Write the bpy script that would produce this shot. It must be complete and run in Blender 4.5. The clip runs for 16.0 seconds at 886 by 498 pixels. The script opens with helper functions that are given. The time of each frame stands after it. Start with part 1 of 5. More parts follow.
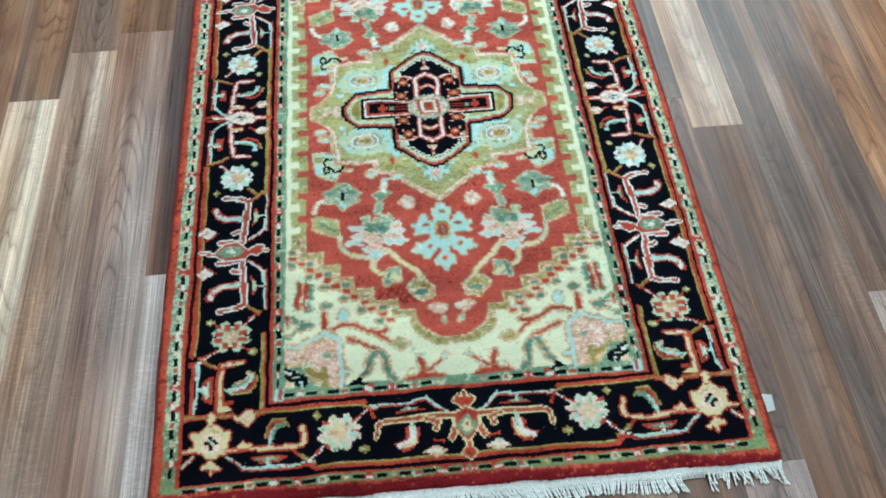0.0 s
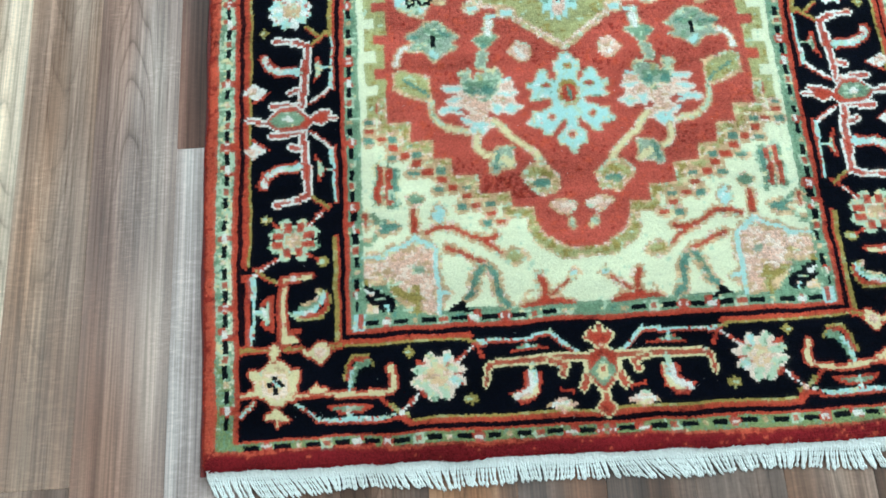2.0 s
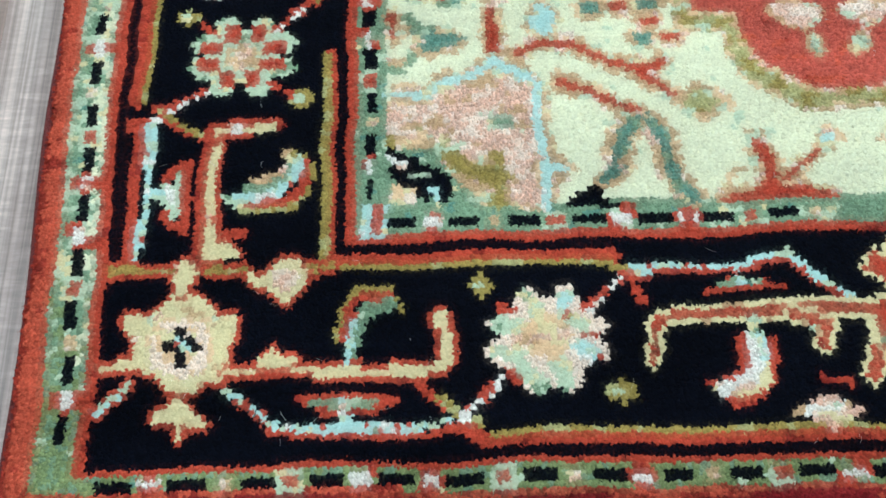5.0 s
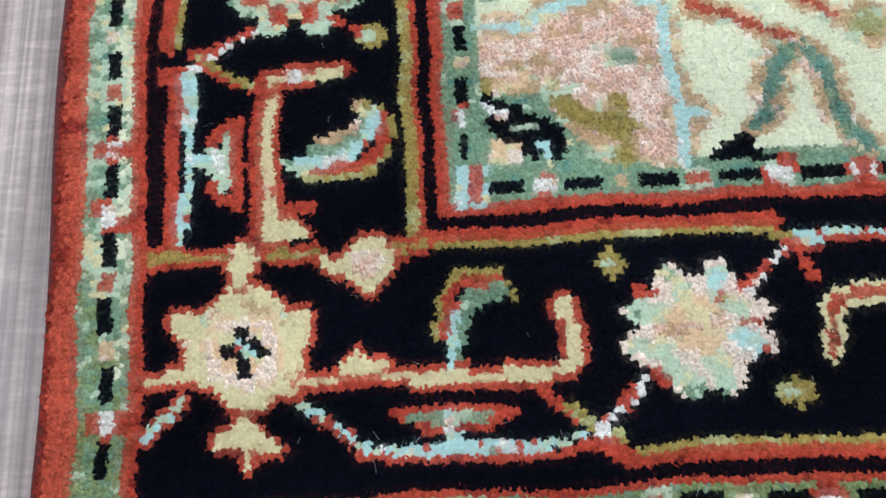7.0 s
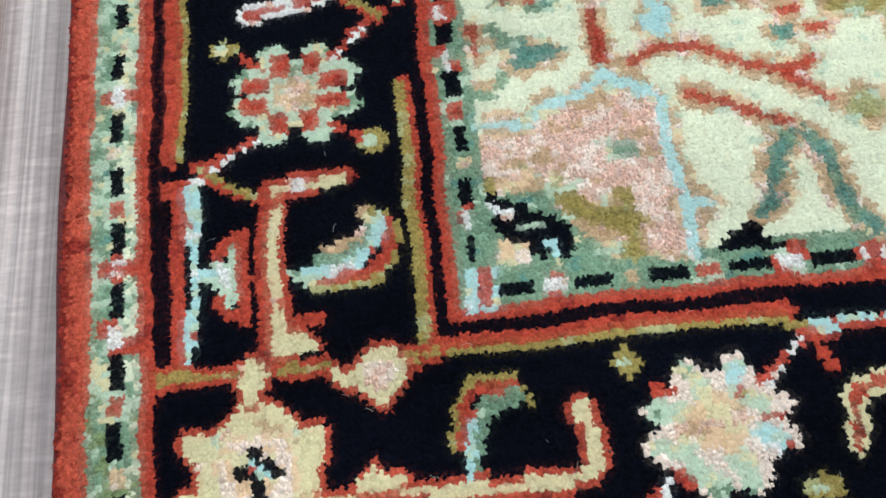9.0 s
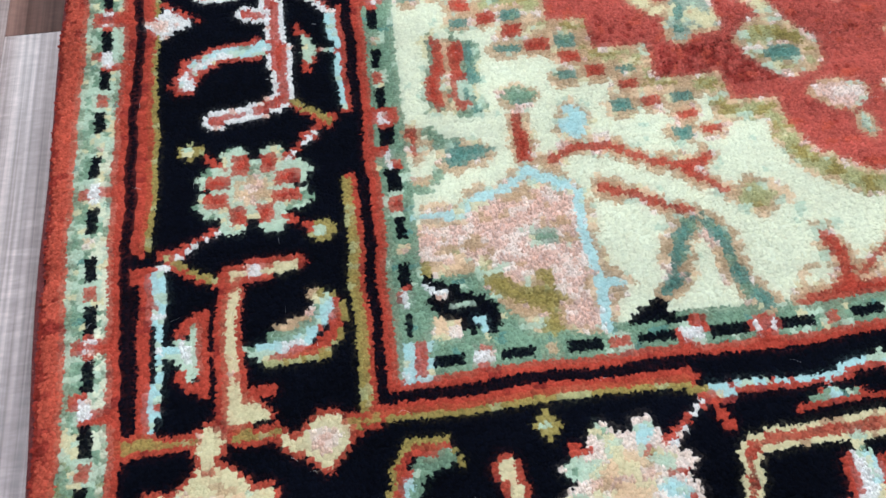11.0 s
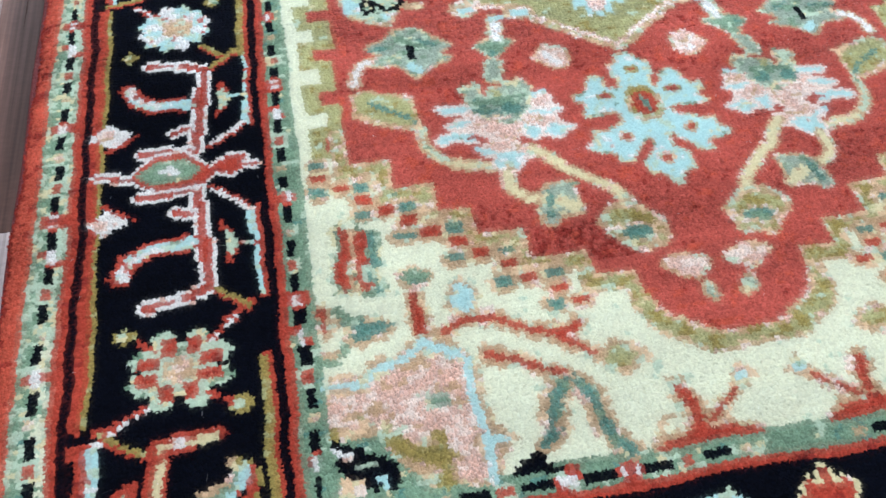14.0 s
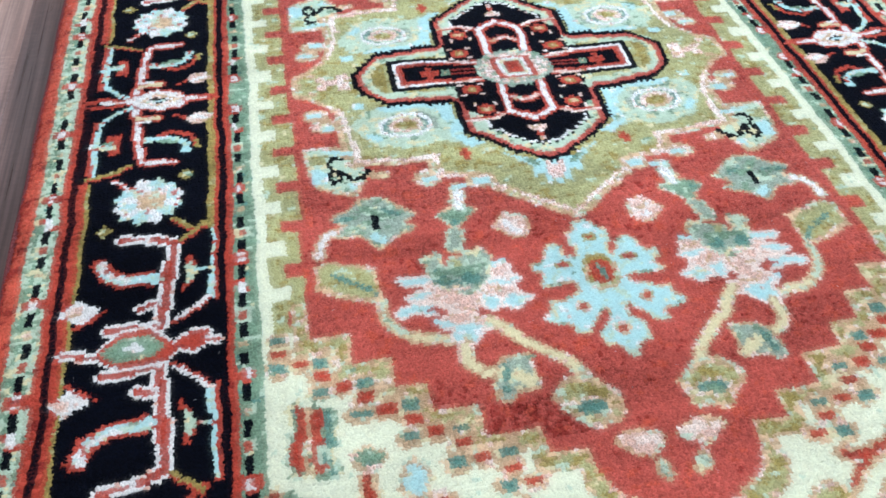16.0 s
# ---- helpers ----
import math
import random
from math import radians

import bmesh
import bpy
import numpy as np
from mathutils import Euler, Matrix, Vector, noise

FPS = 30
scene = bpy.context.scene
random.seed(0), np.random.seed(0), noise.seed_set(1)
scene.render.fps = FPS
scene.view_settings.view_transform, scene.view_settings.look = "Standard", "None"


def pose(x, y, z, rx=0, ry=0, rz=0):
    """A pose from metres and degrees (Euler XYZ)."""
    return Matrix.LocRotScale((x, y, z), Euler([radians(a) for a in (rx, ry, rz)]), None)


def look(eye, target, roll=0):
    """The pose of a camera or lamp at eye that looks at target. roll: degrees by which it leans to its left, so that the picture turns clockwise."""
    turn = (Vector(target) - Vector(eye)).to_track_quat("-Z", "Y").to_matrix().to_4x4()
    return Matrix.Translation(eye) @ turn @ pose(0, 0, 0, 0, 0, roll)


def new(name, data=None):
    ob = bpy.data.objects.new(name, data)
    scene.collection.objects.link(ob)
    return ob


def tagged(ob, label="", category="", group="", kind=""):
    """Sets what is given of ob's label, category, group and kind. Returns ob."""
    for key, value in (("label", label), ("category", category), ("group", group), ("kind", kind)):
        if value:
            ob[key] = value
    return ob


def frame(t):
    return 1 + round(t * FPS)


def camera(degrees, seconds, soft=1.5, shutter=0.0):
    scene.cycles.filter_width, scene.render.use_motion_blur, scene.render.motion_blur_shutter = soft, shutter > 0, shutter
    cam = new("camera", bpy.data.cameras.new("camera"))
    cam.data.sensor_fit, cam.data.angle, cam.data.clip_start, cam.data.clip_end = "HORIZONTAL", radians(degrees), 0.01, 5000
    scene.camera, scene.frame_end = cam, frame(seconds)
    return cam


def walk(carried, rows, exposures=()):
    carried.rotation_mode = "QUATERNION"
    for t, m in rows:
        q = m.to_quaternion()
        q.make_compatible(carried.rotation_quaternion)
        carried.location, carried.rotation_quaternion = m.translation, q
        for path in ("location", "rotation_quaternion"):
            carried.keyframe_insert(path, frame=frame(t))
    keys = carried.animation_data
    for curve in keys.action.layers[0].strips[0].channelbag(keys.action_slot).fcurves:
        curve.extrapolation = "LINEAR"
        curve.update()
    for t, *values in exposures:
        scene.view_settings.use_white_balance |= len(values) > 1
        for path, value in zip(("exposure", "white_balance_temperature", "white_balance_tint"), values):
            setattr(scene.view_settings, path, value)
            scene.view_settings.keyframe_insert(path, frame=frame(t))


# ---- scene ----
cam = camera(54.4, 16.0, soft=1.65)
PATH = [
    (0, (-0.056, -0.296, 0.84), (0.051, 0.812, -0.821), 0.2),
    (0.5, (-0.081, -0.277, 0.822), (0.006, 0.769, -0.88), -1.5),
    (1, (-0.097, -0.211, 0.792), (-0.04, 0.705, -0.985), -1.6),
    (1.5, (-0.102, -0.114, 0.745), (-0.094, 0.626, -1.113), -3.5),
    (2, (-0.117, -0.068, 0.689), (-0.121, 0.541, -1.216), -3.9),
    (2.5, (-0.141, -0.066, 0.582), (-0.067, 0.528, -1.327), 3.0),
    (3, (-0.163, -0.058, 0.482), (-0.067, 0.586, -1.409), 5.3),
    (3.2, (-0.167, -0.055, 0.448), (-0.088, 0.632, -1.429), 3.8),
    (5.5, (-0.171, -0.028, 0.29), (-0.142, 0.702, -1.572), 0.7),
    (6, (-0.18, -0.017, 0.273), (-0.161, 0.652, -1.611), -0.5),
    (6.5, (-0.19, -0.01, 0.26), (-0.184, 0.615, -1.64), -2.2),
    (7, (-0.2, -0.005, 0.251), (-0.193, 0.603, -1.654), -2.6),
    (7.5, (-0.206, 0.002, 0.248), (-0.205, 0.61, -1.657), -3.3),
    (8, (-0.206, 0.008, 0.248), (-0.208, 0.642, -1.649), -4.4),
    (8.5, (-0.205, 0.009, 0.251), (-0.199, 0.694, -1.628), -4.6),
    (9, (-0.203, 0.012, 0.254), (-0.176, 0.725, -1.614), -3.9),
    (11.5, (-0.19, -0.011, 0.291), (-0.06, 0.94, -1.463), 0.5),
    (12, (-0.189, -0.015, 0.3), (-0.026, 0.98, -1.427), 1.6),
    (12.5, (-0.188, -0.018, 0.307), (0.01, 1.021, -1.39), 2.5),
    (13, (-0.183, -0.021, 0.316), (0.047, 1.061, -1.351), 2.9),
    (13.5, (-0.179, -0.026, 0.323), (0.068, 1.108, -1.306), 2.5),
    (14, (-0.175, -0.025, 0.327), (0.084, 1.148, -1.272), 2.3),
    (14.5, (-0.172, -0.021, 0.337), (0.09, 1.193, -1.231), 1.5),
    (15, (-0.162, -0.018, 0.346), (0.111, 1.261, -1.167), 0.9),
    (15.5, (-0.15, -0.014, 0.349), (0.14, 1.307, -1.125), 1.2),
    (16, (-0.148, -0.009, 0.356), (0.127, 1.349, -1.086), 1.0),
]
EXPOSURES = [(0.0, -0.14, 5750, -2), (1.0, -0.07, 5600, -4), (2.0, 0.04, 5700, -6), (2.5, -0.03, 5900, -7), (3.0, -0.13, 6950, -1), (5.5, 0.13, 5800, 3), (6.3, 0.16, 5800, 8), (7.2, -0.08, 6000, 11), (8.0, -0.07, 6100, 9), (9.0, 0.0, 6000, 9), (11.5, 0.07, 5800, 13), (12.5, -0.11, 6000, 13), (13.3, 0.07, 5900, 13), (14.0, 0.02, 5800, 14), (16.0, 0.06, 5700, 14)]
walk(cam, [(t, look(eye, target, roll)) for t, eye, target, roll in PATH], EXPOSURES)

# ---- light ----
world = bpy.data.worlds.new("world")
scene.world = world
world.use_nodes = True
sky = world.node_tree.nodes.new("ShaderNodeTexSky")
sky.sky_type = 'NISHITA'
sky.sun_disc = False
sky.sun_elevation, sky.sun_rotation = radians(38), radians(150)
world.node_tree.links.new(sky.outputs[0], world.node_tree.nodes["Background"].inputs[0])
world.node_tree.nodes["Background"].inputs[1].default_value = 0.12

ROOM_W, ROOM_S, ROOM_N, ROOM_E, ROOM_H = -2.4, -2.0, 1.85, 2.3, 2.6
WIN_X0, WIN_X1, WIN_Z0, WIN_Z1 = -0.30, 1.40, 0.55, 2.3

def area(name, m, size_x, size_y, power, colour=(1, 1, 1)):
    lamp = bpy.data.lights.new(name, 'AREA')
    lamp.shape, lamp.size, lamp.size_y, lamp.energy, lamp.color = 'RECTANGLE', size_x, size_y, power, colour
    ob = new(name, lamp)
    ob.matrix_world = m
    return ob

area("window_daylight", look(((WIN_X0 + WIN_X1) / 2, ROOM_N - 0.03, (WIN_Z0 + WIN_Z1) / 2), (0.1, 0.0, 0.4)), WIN_X1 - WIN_X0 - 0.1, WIN_Z1 - WIN_Z0 - 0.1, 60, (0.80, 0.94, 1.0))
# lamps out of view, placed for the floor's glare; powers tuned by eye
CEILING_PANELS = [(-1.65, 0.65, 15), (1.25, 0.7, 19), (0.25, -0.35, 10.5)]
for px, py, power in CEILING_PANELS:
    area("unseen_ceiling_panel", look((px, py, ROOM_H - 0.05), (px, py + 0.001, 0)), 0.56, 1.16, power, (0.90, 0.97, 1.0))

# ---- materials ----
def material(name):
    m = bpy.data.materials.new(name)
    m.use_nodes = True
    return m, m.node_tree.nodes, m.node_tree.links, m.node_tree.nodes["Principled BSDF"]

def plain(name, colour, rough=0.6, vary=0.08, scale=8.0, bump=0.1, metal=0.0):
    """Paint, plaster or plastic: a base colour with mild mottling and relief."""
    m, n, l, b = material(name)
    tc = n.new("ShaderNodeTexCoord")
    noise_tex = n.new("ShaderNodeTexNoise")
    noise_tex.inputs["Scale"].default_value, noise_tex.inputs["Detail"].default_value = scale, 6
    l.new(tc.outputs["Object"], noise_tex.inputs["Vector"])
    mix = n.new("ShaderNodeMix")
    mix.data_type = 'RGBA'
    mix.inputs[6].default_value = (*[c * (1 - vary) for c in colour], 1)
    mix.inputs[7].default_value = (*[min(1, c * (1 + vary)) for c in colour], 1)
    l.new(noise_tex.outputs[0], mix.inputs[0])
    l.new(mix.outputs[2], b.inputs["Base Color"])
    b.inputs["Roughness"].default_value, b.inputs["Metallic"].default_value = rough, metal
    bm_node = n.new("ShaderNodeBump")
    bm_node.inputs["Strength"].default_value, bm_node.inputs["Distance"].default_value = bump, 0.002
    l.new(noise_tex.outputs[0], bm_node.inputs["Height"])
    l.new(bm_node.outputs[0], b.inputs["Normal"])
    return m

def wool(name, silk=False):
    """Dyed pile yarn, its dye stored with the tufts: uneven dyeing, silk glints put into the tone, fine fibre streaks,
    soft sheen.
    """
    m, n, l, b = material(name)
    geo = n.new("ShaderNodeNewGeometry")
    tc = n.new("ShaderNodeTexCoord")
    yarn = n.new("ShaderNodeAttribute")
    yarn.attribute_name = "dye"
    broad = n.new("ShaderNodeTexNoise")
    broad.inputs["Scale"].default_value, broad.inputs["Detail"].default_value = 20, 4
    stretch = n.new("ShaderNodeMapping")
    stretch.inputs["Scale"].default_value = (0.5, 2.0, 1.0)
    l.new(tc.outputs["Object"], stretch.inputs["Vector"])
    l.new(stretch.outputs[0], broad.inputs["Vector"])
    fibre = n.new("ShaderNodeTexNoise")
    fibre.inputs["Scale"].default_value, fibre.inputs["Detail"].default_value = 1500, 2
    l.new(tc.outputs["Object"], fibre.inputs["Vector"])
    rows = n.new("ShaderNodeTexNoise")
    rows.inputs["Scale"].default_value, rows.inputs["Detail"].default_value = 1.0, 3
    row_map = n.new("ShaderNodeMapping")
    row_map.inputs["Scale"].default_value = (45, 240, 40)
    l.new(tc.outputs["Object"], row_map.inputs["Vector"])
    l.new(row_map.outputs[0], rows.inputs["Vector"])
    def spread(socket, lo, hi, to_lo, to_hi):
        r = n.new("ShaderNodeMapRange")
        r.inputs[1].default_value, r.inputs[2].default_value, r.inputs[3].default_value, r.inputs[4].default_value = lo, hi, to_lo, to_hi
        l.new(socket, r.inputs[0])
        return r.outputs[0]
    def maths(op, a, b2):
        q = n.new("ShaderNodeMath"); q.operation = op
        for i, s in enumerate((a, b2)):
            if isinstance(s, (int, float)):
                q.inputs[i].default_value = s
            else:
                l.new(s, q.inputs[i])
        return q.outputs[0]
    calm = spread(yarn.outputs["Fac"], 0.1, 0.6, 1.25, 0.3)      # pale yarn is dyed more evenly
    # silk tufts vary more in tone, which paints in their glints
    total = maths('ADD', spread(geo.outputs["Random Per Island"], 0, 1, -0.42 if silk else -0.2, 0.42 if silk else 0.2), spread(broad.outputs[0], 0.34, 0.66, -0.17, 0.17))
    total = maths('ADD', total, spread(rows.outputs[0], 0.33, 0.67, -0.06, 0.06))
    total = maths('ADD', total, spread(fibre.outputs[0], 0.3, 0.7, -0.10, 0.10))
    total = maths('ADD', maths('MULTIPLY', total, calm), 0.80)
    scale_node = n.new("ShaderNodeVectorMath"); scale_node.operation = 'SCALE'
    l.new(yarn.outputs["Color"], scale_node.inputs[0])
    l.new(total, scale_node.inputs["Scale"])
    l.new(scale_node.outputs[0], b.inputs["Base Color"])
    b.inputs["Roughness"].default_value = 0.32 if silk else 0.8
    b.inputs["Specular IOR Level"].default_value = 0.75 if silk else 0.03
    l.new(spread(yarn.outputs["Fac"], 0.01, 0.12, 0.0, 1.0), b.inputs["Sheen Weight"])
    b.inputs["Sheen Roughness"].default_value = 0.3
    b.subsurface_method = 'BURLEY'               # light seeps through the fibres
    b.inputs["Subsurface Weight"].default_value, b.inputs["Subsurface Scale"].default_value = 0.3, 0.0009
    b.inputs["Subsurface Radius"].default_value = (1.0, 0.8, 0.65)
    bump = n.new("ShaderNodeBump")
    bump.inputs["Strength"].default_value, bump.inputs["Distance"].default_value = 0.22, 0.0004
    l.new(fibre.outputs[0], bump.inputs["Height"])
    l.new(bump.outputs[0], b.inputs["Normal"])
    return m

DYES = {  # letter: (name, colour, silk)
    "E": ("wool_rust_edge", (0.56, 0.094, 0.052), False), "R": ("wool_border_red", (0.48, 0.062, 0.034), False),
    "F": ("wool_field_red", (0.50, 0.094, 0.066), False), "B": ("wool_dark_madder", (0.29, 0.032, 0.022), False),
    "K": ("wool_midnight_black", (0.0022, 0.0028, 0.0062), False), "S": ("wool_sage", (0.215, 0.325, 0.205), False),
    "M": ("wool_mint", (0.56, 0.67, 0.48), False), "I": ("wool_ivory", (0.85, 0.84, 0.59), False),
    "G": ("wool_old_gold", (0.36, 0.27, 0.075), False), "Y": ("wool_olive_yellow", (0.46, 0.43, 0.19), False),
    "A": ("wool_pale_aqua", (0.50, 0.74, 0.70), False), "W": ("silk_white", (0.84, 0.79, 0.72), True),
    "P": ("silk_rose", (0.75, 0.42, 0.295), True), "T": ("wool_tan", (0.60, 0.385, 0.215), False),
    "C": ("wool_cream", (0.80, 0.69, 0.39), False), "H": ("wool_peach", (0.85, 0.56, 0.33), False), "V": ("wool_grey_sage", (0.35, 0.41, 0.31), False),
    "X": ("wool_crimson", (0.19, 0.013, 0.017), False), "Q": ("silk_pale_rose_and_glint", (0.90, 0.68, 0.54), True),
    "L": ("wool_moss", (0.225, 0.285, 0.12), False), "D": ("wool_teal", (0.13, 0.27, 0.21), False)}
DYE_ORDER = list(DYES)
PILE_WOOL, PILE_SILK = wool("pile_wool"), wool("pile_silk", True)
COTTON = plain("cotton_fringe", (0.95, 0.945, 0.91), 0.85, 0.05, 400, 0.6)
BACKING = plain("cotton_backing", (0.30, 0.22, 0.15), 0.9, 0.15, 300, 0.6)
PAPER = plain("paper_tag", (0.82, 0.82, 0.80), 0.6, 0.03, 60, 0.1)
PLASTER = plain("wall_paint", (0.74, 0.73, 0.70), 0.8, 0.03, 3, 0.2)
CEILING_PAINT = plain("ceiling_paint", (0.82, 0.82, 0.80), 0.85, 0.02, 3, 0.15)
# dark only to cut the light bounced from the unseen south side
BOUNCE_CUTTER = plain("dark_bounce_cutter", (0.16, 0.15, 0.15), 0.8, 0.05, 3, 0.2)
FRAME_WHITE = plain("window_frame_white", (0.78, 0.78, 0.77), 0.35, 0.02, 20, 0.05)

def laminate(name):
    """Walnut-print laminate: one tone a strip, sapwood bands, cathedral arches, straight grain and short chatter marks."""
    m, n, l, b = material(name)
    def put(socket, v):
        if isinstance(v, (int, float)):
            socket.default_value = v
        else:
            l.new(v, socket)
    def maths(op, *values):
        q = n.new("ShaderNodeMath"); q.operation = op
        for i, v in enumerate(values):
            put(q.inputs[i], v)
        return q.outputs[0]
    def spread(socket, lo, hi, to_lo, to_hi):
        q = n.new("ShaderNodeMapRange")
        for i, v in enumerate((socket, lo, hi, to_lo, to_hi)):
            put(q.inputs[i], v)
        return q.outputs[0]
    def ramp(socket, stops):
        q = n.new("ShaderNodeValToRGB")
        e = q.color_ramp.elements
        e[0].position, e[0].color = stops[0][0], (*stops[0][1], 1)
        e[1].position, e[1].color = stops[-1][0], (*stops[-1][1], 1)
        for p, c in stops[1:-1]:
            e.new(p).color = (*c, 1)
        l.new(socket, q.inputs[0])
        return q.outputs[0]
    def own(key):
        q = n.new("ShaderNodeAttribute")
        q.attribute_type, q.attribute_name = 'OBJECT', key
        return q.outputs["Fac"]
    tc, chance = n.new("ShaderNodeTexCoord"), n.new("ShaderNodeObjectInfo").outputs["Random"]
    shift = n.new("ShaderNodeVectorMath"); shift.operation = 'SCALE'
    shift.inputs[0].default_value = (3.1, 17.3, 5.7)
    l.new(chance, shift.inputs["Scale"])
    place = n.new("ShaderNodeVectorMath"); place.operation = 'ADD'
    l.new(tc.outputs["Object"], place.inputs[0]); l.new(shift.outputs[0], place.inputs[1])
    def noise(sx, sy, detail, distortion=0.0, turn=0.0):
        mp = n.new("ShaderNodeMapping")
        mp.inputs["Scale"].default_value, mp.inputs["Rotation"].default_value = (sx, sy, 1), (0, 0, turn)
        q = n.new("ShaderNodeTexNoise")
        q.inputs["Scale"].default_value, q.inputs["Detail"].default_value, q.inputs["Distortion"].default_value = 1.0, detail, distortion
        l.new(place.outputs[0], mp.inputs["Vector"]); l.new(mp.outputs[0], q.inputs["Vector"])
        return q.outputs[0]
    xyz = n.new("ShaderNodeSeparateXYZ")
    l.new(tc.outputs["Object"], xyz.inputs[0])
    luck = maths('FRACT', maths('MULTIPLY', chance, 7.31))
    # arches stacked along the strip, about a line of their own
    side = maths('DIVIDE', maths('SUBTRACT', xyz.outputs[0], spread(luck, 0, 1, 0.012, 0.056)), 0.017)
    curve = maths('MULTIPLY', maths('MULTIPLY', side, side), spread(chance, 0, 1, -1.6, 1.6))
    phase = maths('ADD', maths('ADD', maths('MULTIPLY', xyz.outputs[1], 19.0), curve), maths('MULTIPLY', noise(24, 5, 2, 0.3), 5.0))
    arches = ramp(maths('FRACT', phase), ((0.0, (0.42, 0.40, 0.39)), (0.10, (0.74, 0.72, 0.71)), (0.3, (1.0, 1.0, 1.0)), (0.8, (1.06, 1.05, 1.04)), (0.96, (0.86, 0.84, 0.83)), (1.0, (0.5, 0.48, 0.47))))
    where = maths('MULTIPLY', spread(maths('ABSOLUTE', side), 0.7, 1.9, 1.0, 0.0), maths('MULTIPLY', spread(noise(9, 3.2, 1), 0.40, 0.52, 0.0, 0.95), own("figure")))
    # broad tone: the strip's own, with sapwood and heartwood running lengthwise
    bands = maths('ADD', spread(noise(34, 1.6, 2, 0.4), 0.3, 0.7, -0.17, 0.17), spread(noise(12, 7, 2), 0.3, 0.7, -0.07, 0.07))
    colour = ramp(maths('ADD', own("tone"), bands), ((0.0, (0.055, 0.030, 0.021)), (0.2, (0.115, 0.062, 0.043)), (0.4, (0.205, 0.115, 0.080)), (0.6, (0.345, 0.212, 0.150)), (0.8, (0.53, 0.365, 0.268)), (1.0, (0.68, 0.53, 0.41))))
    ringed = n.new("ShaderNodeMix"); ringed.data_type, ringed.blend_type = 'RGBA', 'MULTIPLY'
    l.new(where, ringed.inputs[0]); l.new(colour, ringed.inputs[6]); l.new(arches, ringed.inputs[7])
    grain, streak = noise(620, 7, 4, 0.2), noise(130, 2.2, 4, 0.3)
    chatter = maths('MULTIPLY', spread(noise(85, 400, 2, 0.0, 0.12), 0.48, 0.68, 0.0, 1.0), spread(noise(22, 11, 2), 0.46, 0.62, 0.0, 1.0))
    fine = maths('MULTIPLY', spread(grain, 0.34, 0.66, 0.72, 1.25), spread(streak, 0.3, 0.7, 0.72, 1.25))
    fine = maths('MULTIPLY', fine, maths('ADD', maths('MULTIPLY', chatter, 0.22), 0.98))
    fine = maths('MULTIPLY', fine, spread(noise(210, 760, 2, 0.0, 0.12), 0.34, 0.66, 0.92, 1.08))
    toned = n.new("ShaderNodeVectorMath"); toned.operation = 'SCALE'
    l.new(ringed.outputs[2], toned.inputs[0]); l.new(fine, toned.inputs["Scale"])
    hue = n.new("ShaderNodeHueSaturation")
    warmth = maths('ADD', own("warmth"), spread(noise(20, 2.4, 1), 0.3, 0.7, -0.22, 0.22))
    l.new(warmth, hue.inputs["Saturation"])
    l.new(spread(own("warmth"), 0.45, 1.0, 0.46, 0.5), hue.inputs["Hue"])   # the cool strips lean to mauve, partly for the glare painted into them
    l.new(toned.outputs[0], hue.inputs["Color"])
    l.new(hue.outputs[0], b.inputs["Base Color"])
    l.new(spread(maths('ADD', maths('MULTIPLY', grain, 0.6), maths('MULTIPLY', noise(7, 5, 3), 0.4)), 0.35, 0.65, 0.26, 0.44), b.inputs["Roughness"])
    b.inputs["Specular IOR Level"].default_value = 0.28
    bump = n.new("ShaderNodeBump")
    bump.inputs["Strength"].default_value, bump.inputs["Distance"].default_value = 0.16, 0.0004
    l.new(maths('ADD', grain, maths('MULTIPLY', chatter, 0.6)), bump.inputs["Height"]); l.new(bump.outputs[0], b.inputs["Normal"])
    return m

LAMINATE = laminate("walnut_laminate")

# ---- mesh helpers ----
def mesh_object(name, verts, faces, materials, parent=None, index=None, smooth=False):
    me = bpy.data.meshes.new(name)
    me.from_pydata(verts, [], faces)
    for mat in materials:
        me.materials.append(mat)
    if index is not None:
        me.polygons.foreach_set("material_index", index)
    if smooth:
        me.polygons.foreach_set("use_smooth", [True] * len(me.polygons))
    me.update()
    ob = new(name, me)
    ob.parent = parent
    return ob

def part(name, bm, mat, parent=None, label=""):
    me = bpy.data.meshes.new(name)
    bm.normal_update()
    bm.to_mesh(me)
    bm.free()
    me.materials.append(mat)
    ob = new(name, me)
    ob.parent = parent
    return tagged(ob, label)

def box_bm(x0, x1, y0, y1, z0, z1, bevel=0.0, bm=None):
    bm = bm or bmesh.new()
    made = bmesh.ops.create_cube(bm, size=1, matrix=Matrix.LocRotScale(((x0 + x1) / 2, (y0 + y1) / 2, (z0 + z1) / 2), None, (x1 - x0, y1 - y0, z1 - z0)))
    if bevel:
        edges = {e for v in made["verts"] for e in v.link_edges}
        bmesh.ops.bevel(bm, geom=list(edges), offset=bevel, segments=1, affect='EDGES')
    return bm

# ---- the room ----
DIFFUSER = plain("lamp_diffuser", (0.9, 0.9, 0.88), 0.5, 0.01, 20, 0.02)

